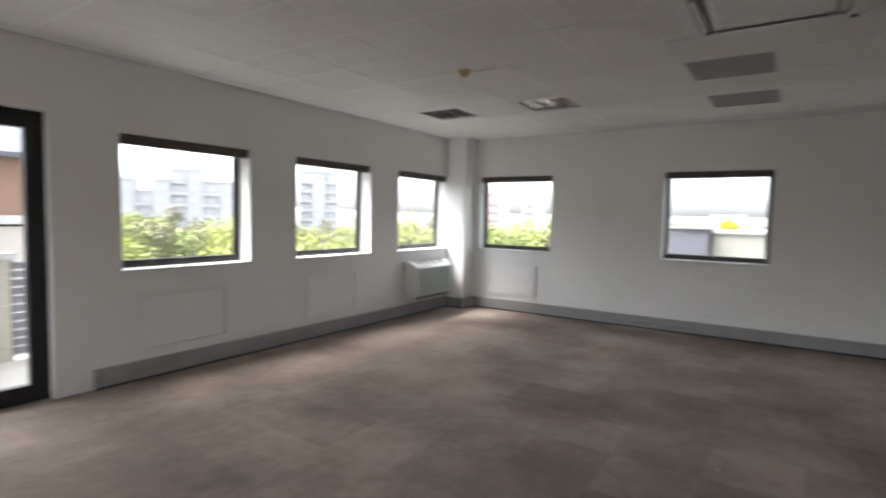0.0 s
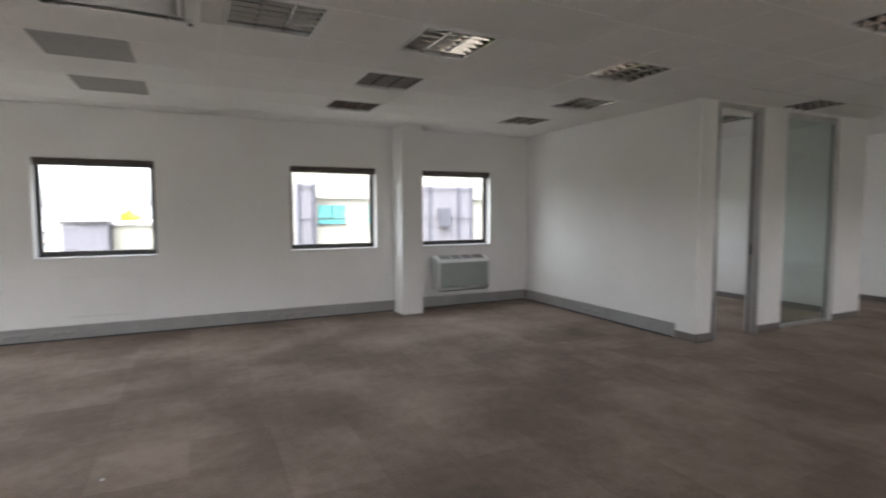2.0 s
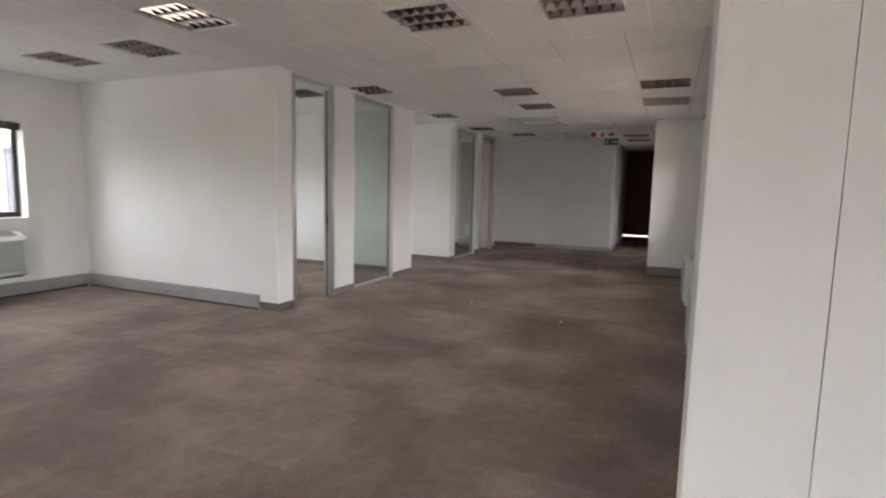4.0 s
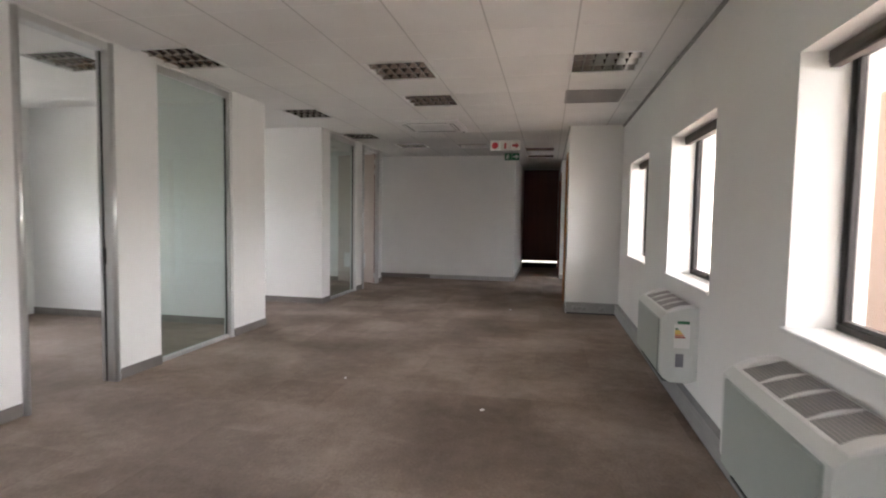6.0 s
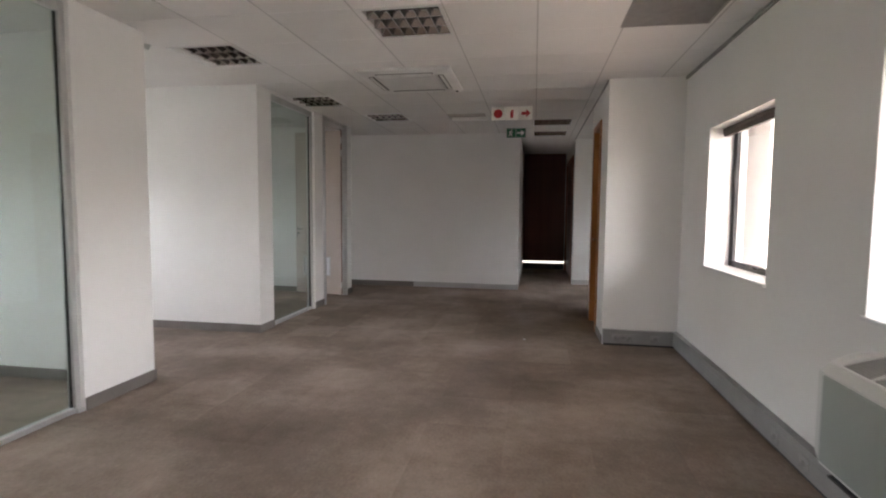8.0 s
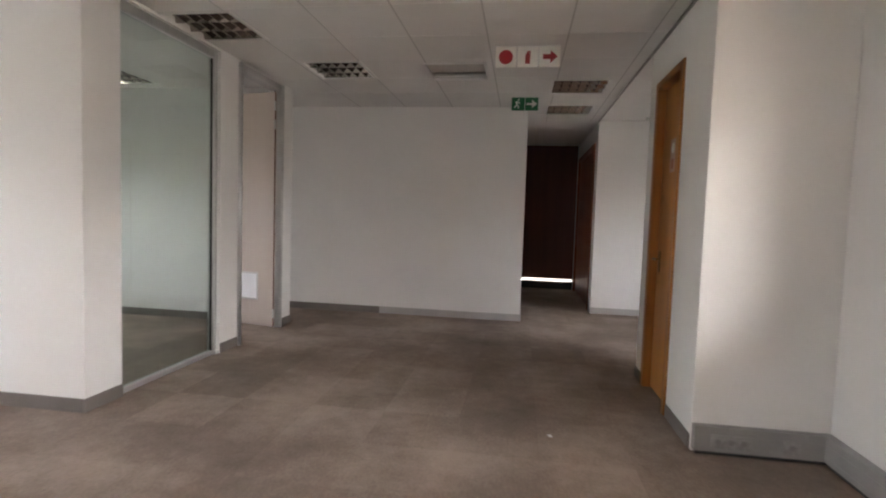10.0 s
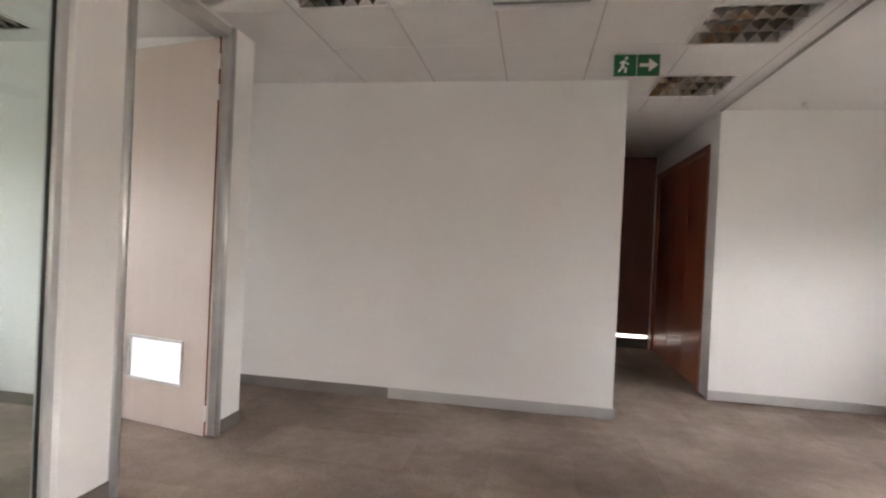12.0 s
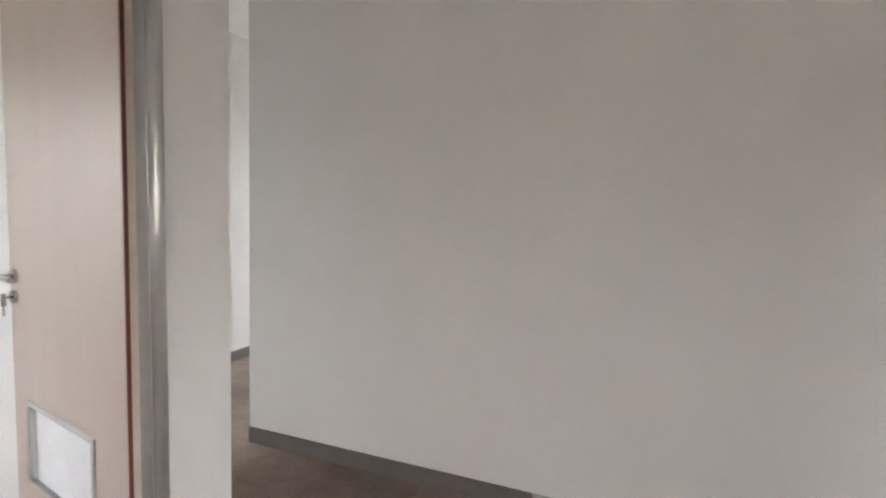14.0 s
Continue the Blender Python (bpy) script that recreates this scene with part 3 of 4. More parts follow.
# ---------------------------------------------------------------- windows
def window(n, x, y, turn, half, low, high, inset, f=0.032, s=0.022, foot=0.045, glass=GLASS):
    """Bronze casement in a deep reveal; local y points out of the room, the wall's inner face is at y = 0."""
    ob = new("window_%d" % n)
    ob.matrix_world = pose(x, y, 0, 0, 0, turn)
    bm = bmesh.new()
    d0, d1 = inset, inset + 0.05
    for d in ((-half, half, d0, d1, low, low + foot), (-half, half, d0, d1, high - f, high), (-half, -half + f, d0, d1, low + foot, high - f), (half - f, half, d0, d1, low + foot, high - f)):
        cuboid(bm, *d)
    part("frame", bm, BRONZE, ob, bevel=0.004)
    bm = bmesh.new()
    a, l, h = half - f, low + foot, high - f
    for d in ((-a, a, d0 + 0.012, d1 - 0.005, l, l + s), (-a, a, d0 + 0.012, d1 - 0.005, h - s, h), (-a, -a + s, d0 + 0.012, d1 - 0.005, l + s, h - s), (a - s, a, d0 + 0.012, d1 - 0.005, l + s, h - s)):
        cuboid(bm, *d)
    part("sash", bm, BRONZE, ob, bevel=0.003)
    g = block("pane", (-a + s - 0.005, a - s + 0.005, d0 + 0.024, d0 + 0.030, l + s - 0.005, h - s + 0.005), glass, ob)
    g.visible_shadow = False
    bm = bmesh.new()
    cuboid(bm, -half - 0.015, half + 0.015, -0.022, inset - 0.002, low - 0.018, low + 0.003)
    part("sill", bm, SILL, ob, bevel=0.004)
    bm = bmesh.new()
    rod(bm, (0.0, d0 + 0.0, l + 0.012), (0.0, d0 - 0.03, l + 0.012), 0.009)
    rod(bm, (-0.05, d0 - 0.03, l + 0.016), (0.03, d0 - 0.03, l + 0.012), 0.008)
    part("handle", bm, BRONZE, ob, smooth=True)
    tagged(ob, "bronze-framed casement window in a white reveal", "window", "office windows", kind="structure")
    return ob


def raised_blind(x, y, turn, half, high, depth, slats=9):
    """A venetian blind drawn up into a thick stack under the head of the reveal."""
    ob = base("window_blind", x, y, high, turn)
    w = half - 0.006
    block("head_rail", (-w, w, depth, depth + 0.05, -0.034, -0.003), BLIND, ob, bevel=0.003)
    bm = bmesh.new()
    for k in range(slats):
        z = -0.037 - k * 0.0042
        o = 0.003 * math.sin(k * 2.3)
        cuboid(bm, -w + 0.006, w - 0.006, depth + o, depth + 0.05 + o, z - 0.0026, z)
    part("slats", bm, BLIND, ob)
    block("bottom_rail", (-w + 0.004, w - 0.004, depth + 0.004, depth + 0.046, -0.0502 - slats * 0.0042, -0.0374 - slats * 0.0042), BLIND, ob, bevel=0.003)
    return tagged(ob, "brown slatted blind drawn up above a window", "blind", "window blinds")


n = 0
for c in WEST_WINDOWS:
    n += 1
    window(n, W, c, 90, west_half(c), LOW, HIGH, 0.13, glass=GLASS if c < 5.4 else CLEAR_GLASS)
    raised_blind(W, c, 90, west_half(c), HIGH, 0.02)
for c in SOUTH_WINDOWS:
    n += 1
    window(n, c, S, 180, 0.62, LOW, HIGH, 0.18)
    raised_blind(c, S, 180, 0.62, HIGH, 0.02)
for c in EAST_WINDOWS:
    n += 1
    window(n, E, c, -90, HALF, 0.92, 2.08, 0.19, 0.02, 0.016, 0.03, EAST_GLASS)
    raised_blind(E, c, -90, HALF, 2.08, 0.10, 5)
for c in ROOM_FILL_WINDOWS:
    n += 1
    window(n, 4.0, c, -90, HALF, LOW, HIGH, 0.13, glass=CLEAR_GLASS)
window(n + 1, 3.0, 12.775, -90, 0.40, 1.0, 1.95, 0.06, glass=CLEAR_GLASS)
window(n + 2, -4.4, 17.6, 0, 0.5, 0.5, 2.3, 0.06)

# terrace door
def terrace_door():
    ob = new("door_1")
    bm = bmesh.new()
    # The second pane is unseen, added to let in more light.
    bars = [(-0.60, -0.475), (0.72, 0.85), (2.10, 2.23)]
    for x0, x1 in bars:
        cuboid(bm, x0, x1, S - 0.14, S - 0.07, 0, 2.18)
    for (p, x0), (x1, q) in zip(bars, bars[1:]):
        cuboid(bm, x0, x1, S - 0.14, S - 0.07, 2.05, 2.18)
        cuboid(bm, x0, x1, S - 0.14, S - 0.07, 0, 0.13)
    part("frame", bm, BLACK, ob, bevel=0.005)
    for (p, x0), (x1, q) in zip(bars, bars[1:]):
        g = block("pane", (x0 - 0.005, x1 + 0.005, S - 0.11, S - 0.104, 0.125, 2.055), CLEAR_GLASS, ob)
        g.visible_shadow = False
    bm = bmesh.new()
    rod(bm, (0.78, S - 0.05, 0.95), (0.78, S - 0.05, 1.25), 0.011)
    rod(bm, (0.78, S - 0.07, 0.98), (0.78, S - 0.05, 0.98), 0.008)
    rod(bm, (0.78, S - 0.07, 1.22), (0.78, S - 0.05, 1.22), 0.008)
    part("handle", bm, STEEL, ob, smooth=True)
    tagged(ob, "black-framed glass terrace door", "door", kind="structure")


terrace_door()

# ---------------------------------------------------------------- skirtings
def trunking(name, runs, mat=TRUNK):
    bm = bmesh.new()
    for x0, x1, y0, y1 in runs:
        cuboid(bm, x0, x1, y0, y1, 0.022, 0.165)
        if abs(x1 - x0) < abs(y1 - y0):
            for z in (0.052, 0.118):
                cuboid(bm, x0 - 0.0015, x1 + 0.0015, y0 + 0.001, y1 - 0.001, z, z + 0.003)
        else:
            for z in (0.052, 0.118):
                cuboid(bm, x0 + 0.001, x1 - 0.001, y0 - 0.0015, y1 + 0.0015, z, z + 0.003)
    gap = bmesh.new()
    for x0, x1, y0, y1 in runs:
        cx, cy = (x0 + x1) / 2, (y0 + y1) / 2
        hx, hy = (x1 - x0) / 2 - 0.01, (y1 - y0) / 2 - 0.01
        cuboid(gap, cx - hx, cx + hx, cy - hy, cy + hy, 0.001, 0.0215)
    tagged(part(name, bm, mat), "grey metal power trunking along the foot of the wall", "skirting", kind="structure")
    # Black strip paints the shadow line between trunking and carpet.
    part("packer", gap, BLACK_AND_SHADE, bpy.data.objects[name])


T = 0.05
trunking("baseboard_west", [(W, W + T, S + 0.33, 3.08), (W, W + T, 3.40, 5.405)])
trunking("baseboard_south", [(-6.02, -0.86, S, S + T)])
trunking("baseboard_column", [(W + T, -6.02 + T, -4.10, -4.10 + T), (-6.02, -6.02 + T, S + T, -4.10)])
trunking("baseboard_partition", [(W + T, -3.31, 5.406, 5.456)])
trunking("baseboard_east", [(E - T, E, 3.2, 10.62)])
trunking("baseboard_core", [(0.64, E, 10.62, 10.67)])


def skirting(name, runs, mat, h=0.09):
    bm = bmesh.new()
    for r in runs:
        cuboid(bm, *r, 0.002, h)
    tagged(part(name, bm, mat, bevel=0.003), "low painted skirting along the foot of the wall", "skirting", kind="structure")


skirting("baseboard_front", [(-3.308, GLASS_X + 0.012, 5.444, 5.456), (GLASS_X, GLASS_X + 0.012, 5.458, 5.71), (GLASS_X, GLASS_X + 0.012, 6.505, 6.985), (GLASS_X, GLASS_X + 0.012, 8.095, 8.76),
                              (GLASS_X, GLASS_X + 0.012, 10.37, 10.69), (GLASS_X, GLASS_X + 0.012, 11.855, 12.14), (GLASS_X, GLASS_X + 0.012, 13.045, 13.312), (W, GLASS_X, 10.368, 10.38), (W, GLASS_X, 8.75, 8.762),
                              (W, GLASS_X - 0.13, 8.588, 8.60), (W, GLASS_X - 0.13, 13.158, 13.17), (-5.0, GLASS_X, 13.30, 13.312)], SKIRT)
skirting("baseboard_back_dark", [(-3.80, -2.196, 14.188, 14.20), (-5.0, -4.988, 13.32, 17.5)], SKIRT)
skirting("baseboard_back_pale", [(-2.194, -0.338, 14.184, 14.20), (-0.35, -0.338, 14.202, 17.5)], LIGHT_SKIRT)
skirting("baseboard_alcove", [(0.637, 3.0, 15.088, 15.10)], LIGHT_SKIRT)
skirting("baseboard_core_side", [(0.625, 0.637, 10.69, 11.18), (0.625, 0.637, 11.91, 12.12)], SKIRT)


def socket_plate(x, y, z, turn, double=True):
    ob = base("wall_socket", x, y, z, turn)
    w = 0.075 if double else 0.045
    block("plate", (-w, w, -0.008, 0.0, -0.04, 0.04), SOCKET, ob, bevel=0.003)
    for c in ((-0.035, 0.035) if double else (0,)):
        bm = bmesh.new()
        rod(bm, (c, -0.0095, 0.0), (c, -0.008, 0.0), 0.016, 14)
        part("outlet", bm, OUTLET, ob)
    return tagged(ob, "mottled grey power socket plate on grey trunking", "socket", "power sockets")


for y in (-1.7, -1.46, -1.33, -1.02, -0.92, 1.36, 1.55, 1.78, -2.45):
    socket_plate(W + T, y, 0.085, 90)
for x in (0.80, 0.90):
    socket_plate(x, 10.62, 0.085, 0, x < 0.85)
socket_plate(1.15, 10.62, 0.085, 0, False)
for x in (-4.75, -4.55):
    socket_plate(x, 5.406, 0.085, 0)
for y in (8.35, 8.02):
    socket_plate(E - T, y, 0.085, -90, False)


def blank_cover(x, y, turn, width=0.82):
    """A flat white access cover with a fine shadow gap."""
    ob = base("access_panel", x, y, 0, turn)
    h = width / 2
    bm = bmesh.new()
    for d in ((-h, h, -0.022, 0, 0.245, 0.26), (-h, h, -0.022, 0, 0.725, 0.74), (-h, -h + 0.015, -0.022, 0, 0.26, 0.725), (h - 0.015, h, -0.022, 0, 0.26, 0.725)):
        cuboid(bm, *d)
    part("frame", bm, WALL, ob, bevel=0.002)
    block("board", (-h + 0.024, h - 0.024, -0.018, 0, 0.269, 0.716), WALL, ob, bevel=0.003)
    return tagged(ob, "white blanking panel under a window", "access panel", "blanking panels")


blank_cover(W, -0.58, 90), blank_cover(W, -3.39, 90), blank_cover(-3.48, S, 180), blank_cover(-1.64, S, 180)

# ---------------------------------------------------------------- air conditioners
def console_unit(x, y, turn, labels=False):
    """Low wall unit: pale front, white ends, slotted outlet on a sloping top. Local -y faces the room."""
    ob = base("wall_air_conditioner", x, y, 0.27, turn)
    w, d, h = 0.45, 0.24, 0.46
    side = [(0.0, 0.02), (0.0, h + 0.055), (-0.06, h + 0.055), (-d + 0.035, h + 0.012), (-d, h - 0.02), (-d, 0.09), (-d + 0.02, 0.03), (-d + 0.07, 0.0), (-0.05, 0.0)]
    bm = bmesh.new()
    prism(bm, side, "x", -w, w)
    part("casing", bm, AC_WHITE, ob, bevel=0.012, segments=3)
    bm = bmesh.new()
    cuboid(bm, -w + 0.045, w - 0.045, -d - 0.008, -d + 0.004, 0.06, h - 0.03)
    part("front_panel", bm, AC_FRONT, ob, bevel=0.004)
    # top outlet: grey mesh in four bays between curved white dividers
    slope = math.atan2(0.043, d - 0.095)
    m = pose(0, -0.06, h + 0.0555, 0, 0, 0) @ Matrix.Rotation(slope, 4, "X")
    bm = bmesh.new()
    bmesh.ops.transform(bm, matrix=m, verts=cuboid(bm, -w + 0.075, w - 0.075, -0.135, 0.03, -0.002, 0.0015))
    part("outlet", bm, OUTLET, ob)
    bm = bmesh.new()
    for k in range(11):
        c = 0.022 - k * 0.0145
        bmesh.ops.transform(bm, matrix=m, verts=cuboid(bm, -w + 0.075, w - 0.075, c - 0.0022, c + 0.0022, 0.0015, 0.004))
    part("slats", bm, GRILLE, ob)
    for k in range(1, 4):
        bm = bmesh.new()
        c = -w + 0.075 + k * (2 * w - 0.15) / 4
        arc = [(-0.139 + 0.172 * i / 6, 0.003 + 0.011 * math.sin(math.pi * i / 6)) for i in range(7)]
        prism(bm, arc + [(y, -0.001) for y, z in arc[::-1]], "x", c - 0.0065, c + 0.0065)
        bmesh.ops.transform(bm, matrix=m, verts=bm.verts)
        part("divider", bm, AC_RIM, ob)
    bm = bmesh.new()
    for c in (-w + 0.0375, w - 0.0375):
        arc = [(-0.150 + 0.185 * i / 8, 0.004 + 0.013 * math.sin(math.pi * i / 8)) for i in range(9)]
        got = len(bm.verts)
        prism(bm, arc + [(y, -0.004) for y, z in arc[::-1]], "x", c - 0.034, c + 0.034)
        bm.verts.ensure_lookup_table()
        bmesh.ops.transform(bm, matrix=m, verts=bm.verts[got:])
    bmesh.ops.transform(bm, matrix=m, verts=cuboid(bm, -w + 0.075, w - 0.075, -0.152, -0.136, -0.003, 0.006))
    part("rim", bm, AC_RIM, ob, bevel=0.003)
    # flat end plates set in behind the front cap
    for s in (-1, 1):
        block("end_plate", (min(s * w, s * (w + 0.004)), max(s * w, s * (w + 0.004)), -d + 0.105, -0.012, 0.045, h + 0.01), AC_WHITE, ob, bevel=0.0015)
    bm = bmesh.new()
    cuboid(bm, -w + 0.05, w - 0.05, -d + 0.03, -d + 0.10, -0.006, 0.002)
    part("intake", bm, BLACK_AND_SHADE, ob)
    if labels:
        s = w + 0.0055
        block("label_sheet", (w - 0.002, s, -0.155, -0.055, 0.24, 0.40), PAPER, ob)
        block("label_header", (w, s + 0.001, -0.135, -0.06, 0.405, 0.425), SIGN_GREEN, ob)
        for k, (m2, lw) in enumerate(((SIGN_GREEN, 0.02), (YELLOW, 0.035), (YELLOW, 0.045), (ORANGE, 0.055), (SIGN_RED, 0.065))):
            block("label_bar", (w, s + 0.001, -0.15, -0.15 + lw, 0.365 - k * 0.014, 0.375 - k * 0.014), m2, ob)
        block("label_lower", (w, s + 0.001, -0.14, -0.09, 0.11, 0.20), INK, ob)
        block("bracket", (w - 0.02, w + 0.012, -0.03, -0.004, 0.03, h), AC_WHITE, ob)
    return tagged(ob, "white wall-mounted air conditioner, green-grey front darkened for shade", "air conditioner", "wall air conditioners")


console_unit(W, 4.15, 90)
console_unit(-5.36, S, 180)
console_unit(E, 7.11, -90, True)
console_unit(E, 4.93, -90)

# ---------------------------------------------------------------- office fronts
def glazed_front(y0, y1):
    ob = new("office_glazing")
    ob.matrix_world = pose(GLASS_X - 0.06, y0, 0)
    L = y1 - y0
    bm = bmesh.new()
    for d in ((-0.03, 0.03, 0.0, 0.035, 0, 2.68), (-0.03, 0.03, L - 0.045, L, 0, 2.68), (-0.03, 0.03, 0.035, L - 0.045, 0.0, 0.035), (-0.03, 0.03, 0.035, L - 0.045, 2.61, 2.68)):
        cuboid(bm, *d)
    part("frame", bm, STEEL, ob, bevel=0.004)
    g = block("pane", (-0.004, 0.004, 0.03, L - 0.04, 0.03, 2.615), OFFICE_GLASS, ob)
    g.visible_shadow = False
    bm = bmesh.new()
    cuboid(bm, 0.03, 0.055, L - 0.05, L + 0.004, 0.0, 0.03)
    part("end_block", bm, STEEL, ob, bevel=0.004)
    block("seal", (-0.009, 0.009, L - 0.050, L - 0.0455, 0.035, 2.61), BLACK, ob)
    tagged(ob, "full-height glass office front in an aluminium frame", "glazing", "office fronts", kind="structure")


glazed_front(6.985, 8.095)
glazed_front(10.69, 11.855)


def door_frame(name, y0, y1, x0=GLASS_X - 0.115, x1=GLASS_X + 0.01, head=2.62):
    ob = new(name)
    bm = bmesh.new()
    for d in ((x0, x1, y0, y0 + 0.045, 0, 2.68), (x0, x1, y1 - 0.045, y1, 0, 2.68), (x0, x1, y0 + 0.045, y1 - 0.045, head, 2.68)):
        cuboid(bm, *d)
    part("jamb", bm, STEEL, ob, bevel=0.006)
    bm = bmesh.new()
    for y in (y0 + 0.045, y1 - 0.051):
        cuboid(bm, x0 + 0.04, x0 + 0.055, y, y + 0.006, 0, head)
    part("seal", bm, BLACK, ob)
    bm = bmesh.new()
    for y in (y0 + 0.0225, y1 - 0.0225):
        rod(bm, (x1, y, 0.001), (x1, y, 2.68), 0.021, 16)
    part("bead", bm, STEEL, ob, smooth=True)
    tagged(ob, "aluminium frame of an office doorway", "door frame", kind="structure")


door_frame("doorway_frame", 5.71, 6.505)
door_frame("doorway_frame", 12.14, 13.045)
block("strike_plate", (GLASS_X - 0.08, GLASS_X - 0.05, 6.4555, 6.46, 0.95, 1.08), BLACK, bpy.data.objects["doorway_frame"])


def lever_handle(parent, x, y, z, s, key=False):
    """Lever on a round rose; s is the way it stands out along local y."""
    bm = bmesh.new()
    rod(bm, (x, y, z), (x, y + s * 0.012, z), 0.026, 18)
    rod(bm, (x, y, z), (x, y + s * 0.05, z), 0.010, 12)
    rod(bm, (x, y + s * 0.048, z), (x + 0.115, y + s * 0.05, z), 0.010, 12)
    rod(bm, (x, y, z - 0.075), (x, y + s * 0.014, z - 0.075), 0.024, 18)
    if key:
        rod(bm, (x, y, z - 0.075), (x, y + s * 0.04, z - 0.075), 0.004, 8)
        cuboid(bm, x - 0.003, x + 0.003, y + s * 0.03, y + s * 0.045, z - 0.105, z - 0.06)
        cuboid(bm, x - 0.009, x + 0.009, y + s * 0.037, y + s * 0.041, z - 0.14, z - 0.095)
    part("handle", bm, CHROME, parent, smooth=False)


def beech_door():
    """Office door standing open into its room, with a louvred vent low down. Local -x runs from the hinge to the lock."""
    ob = base("office_door", GLASS_X - 0.05, 12.965, 0, -11.5)
    w, t = 0.86, 0.042
    bm = bmesh.new()
    v0, v1, l0, l1 = -0.72, -0.20, 0.30, 0.61
    for d in ((-w, v0, 0, t, 0.012, 2.60), (v1, 0, 0, t, 0.012, 2.60), (v0, v1, 0, t, 0.012, l0), (v0, v1, 0, t, l1, 2.60)):
        cuboid(bm, *d)
    bmesh.ops.remove_doubles(bm, verts=bm.verts, dist=1e-5)
    part("leaf", bm, BEECH, ob)
    bm = bmesh.new()
    for d in ((v0, v1, -0.008, t + 0.008, l0, l0 + 0.018), (v0, v1, -0.008, t + 0.008, l1 - 0.018, l1), (v0, v0 + 0.018, -0.008, t + 0.008, l0 + 0.018, l1 - 0.018), (v1 - 0.018, v1, -0.008, t + 0.008, l0 + 0.018, l1 - 0.018)):
        cuboid(bm, *d)
    part("vent_frame", bm, STEEL, ob, bevel=0.002)
    bm = bmesh.new()
    for k in range(17):
        z = l0 + 0.022 + k * (l1 - l0 - 0.04) / 17
        vs = cuboid(bm, v0 + 0.018, v1 - 0.018, -0.001, t - 0.002, z, z + 0.002)
        bmesh.ops.rotate(bm, verts=vs, cent=(0, t / 2, z), matrix=Matrix.Rotation(radians(66), 3, "X"))
    part("vent_slats", bm, LOUVRE, ob)
    bm = bmesh.new()
    for z in (0.16, 2.25, 2.45):
        cuboid(bm, -0.004, 0.014, -0.006, 0.010, z - 0.05, z + 0.05)
    part("hinge", bm, STEEL, ob, bevel=0.002)
    # Dark brown strip colours the shaded gap at the hinge edge.
    block("edge_seal", (0.001, 0.005, 0.002, 0.013, 0.012, 2.60), DARK_WOOD, ob)
    lever_handle(ob, -w + 0.05, 0.0, 1.05, -1, True)
    return tagged(ob, "pale beech office door standing open with white louvred vent", "door")


beech_door()


def flat_door(name, label, leaf, frame, x, y0, y1, head, notice=False, side=-1):
    """A closed flush door in its wooden frame on a wall that runs along y."""
    ob = new(name)
    bm = bmesh.new()
    f = 0.06
    for d in ((x - 0.015, x + 0.165, y0, y0 + f, 0, head), (x - 0.015, x + 0.165, y1 - f, y1, 0, head), (x - 0.015, x + 0.165, y0 + f, y1 - f, head - f, head)):
        cuboid(bm, *d)
    part("frame", bm, frame, ob, bevel=0.004)
    block("leaf", (x + 0.05, x + 0.092, y0 + f + 0.003, y1 - f - 0.003, 0.01, head - f - 0.003), leaf, ob, bevel=0.002)
    bm = bmesh.new()
    yh = y1 - f - 0.07
    rod(bm, (x + 0.05, yh, 1.03), (x, yh, 1.03), 0.009, 10)
    rod(bm, (x, yh, 1.03), (x, yh - 0.11, 1.03), 0.009, 10)
    cuboid(bm, x + 0.045, x + 0.05, yh - 0.02, yh + 0.02, 0.93, 1.09)
    part("handle", bm, BRASS, ob)
    if notice:
        c = (y0 + y1) / 2 + 0.02
        block("notice", (x + 0.0485, x + 0.05, c - 0.06, c + 0.06, 1.68, 1.92), NOTICE, ob)
        bm = bmesh.new()
        rod(bm, (x + 0.0475, c, 1.855), (x + 0.0485, c, 1.855), 0.040, 20)
        part("symbol", bm, PAPER, ob)
        bm = bmesh.new()
        cuboid(bm, x + 0.0475, x + 0.0485, c - 0.026, c + 0.026, 1.705, 1.775)
        part("symbol", bm, surface("faded_red_print", (0.42, 0.16, 0.14), rough=0.6, bump=0), ob)
    return tagged(ob, label, "door", kind="structure")


flat_door("door_2", "closed orange veneer washroom door with a paper notice", OAK, OAK_FRAME, 0.637, 11.20, 11.89, 2.39, True)


def cupboard_run():
    """Tall veneer cupboard doors along the corridor wall, and the dark door that ends it."""
    ob = new("door_3")
    bm = bmesh.new()
    for d in ((0.622, 0.77, 15.36, 15.42, 0, 2.44), (0.622, 0.77, 17.46, 17.52, 0, 2.44), (0.622, 0.77, 15.42, 17.46, 2.38, 2.44)):
        cuboid(bm, *d)
    part("frame", bm, MAHOGANY, ob, bevel=0.004)
    for k in range(3):
        y = 15.424 + k * 0.68
        block("leaf", (0.66, 0.70, y, y + 0.672, 0.01, 2.376), MAHOGANY, ob, bevel=0.003)
    tagged(ob, "closed red-brown veneer cupboard doors in a dark corridor", "door", kind="structure")
    ob = new("door_4")
    block("leaf", (-0.33, 0.617, 17.545, 17.59, 0.2, 2.694), DARK_WOOD, ob, bevel=0.003)
    # Black block paints the shaded toe space below the door.
    block("threshold", (-0.33, 0.617, 17.56, 17.598, 0.005, 0.15), BLACK_AND_SHADE, ob)
    tagged(ob, "dark brown door closing the end of the corridor", "door", kind="structure")


cupboard_run()

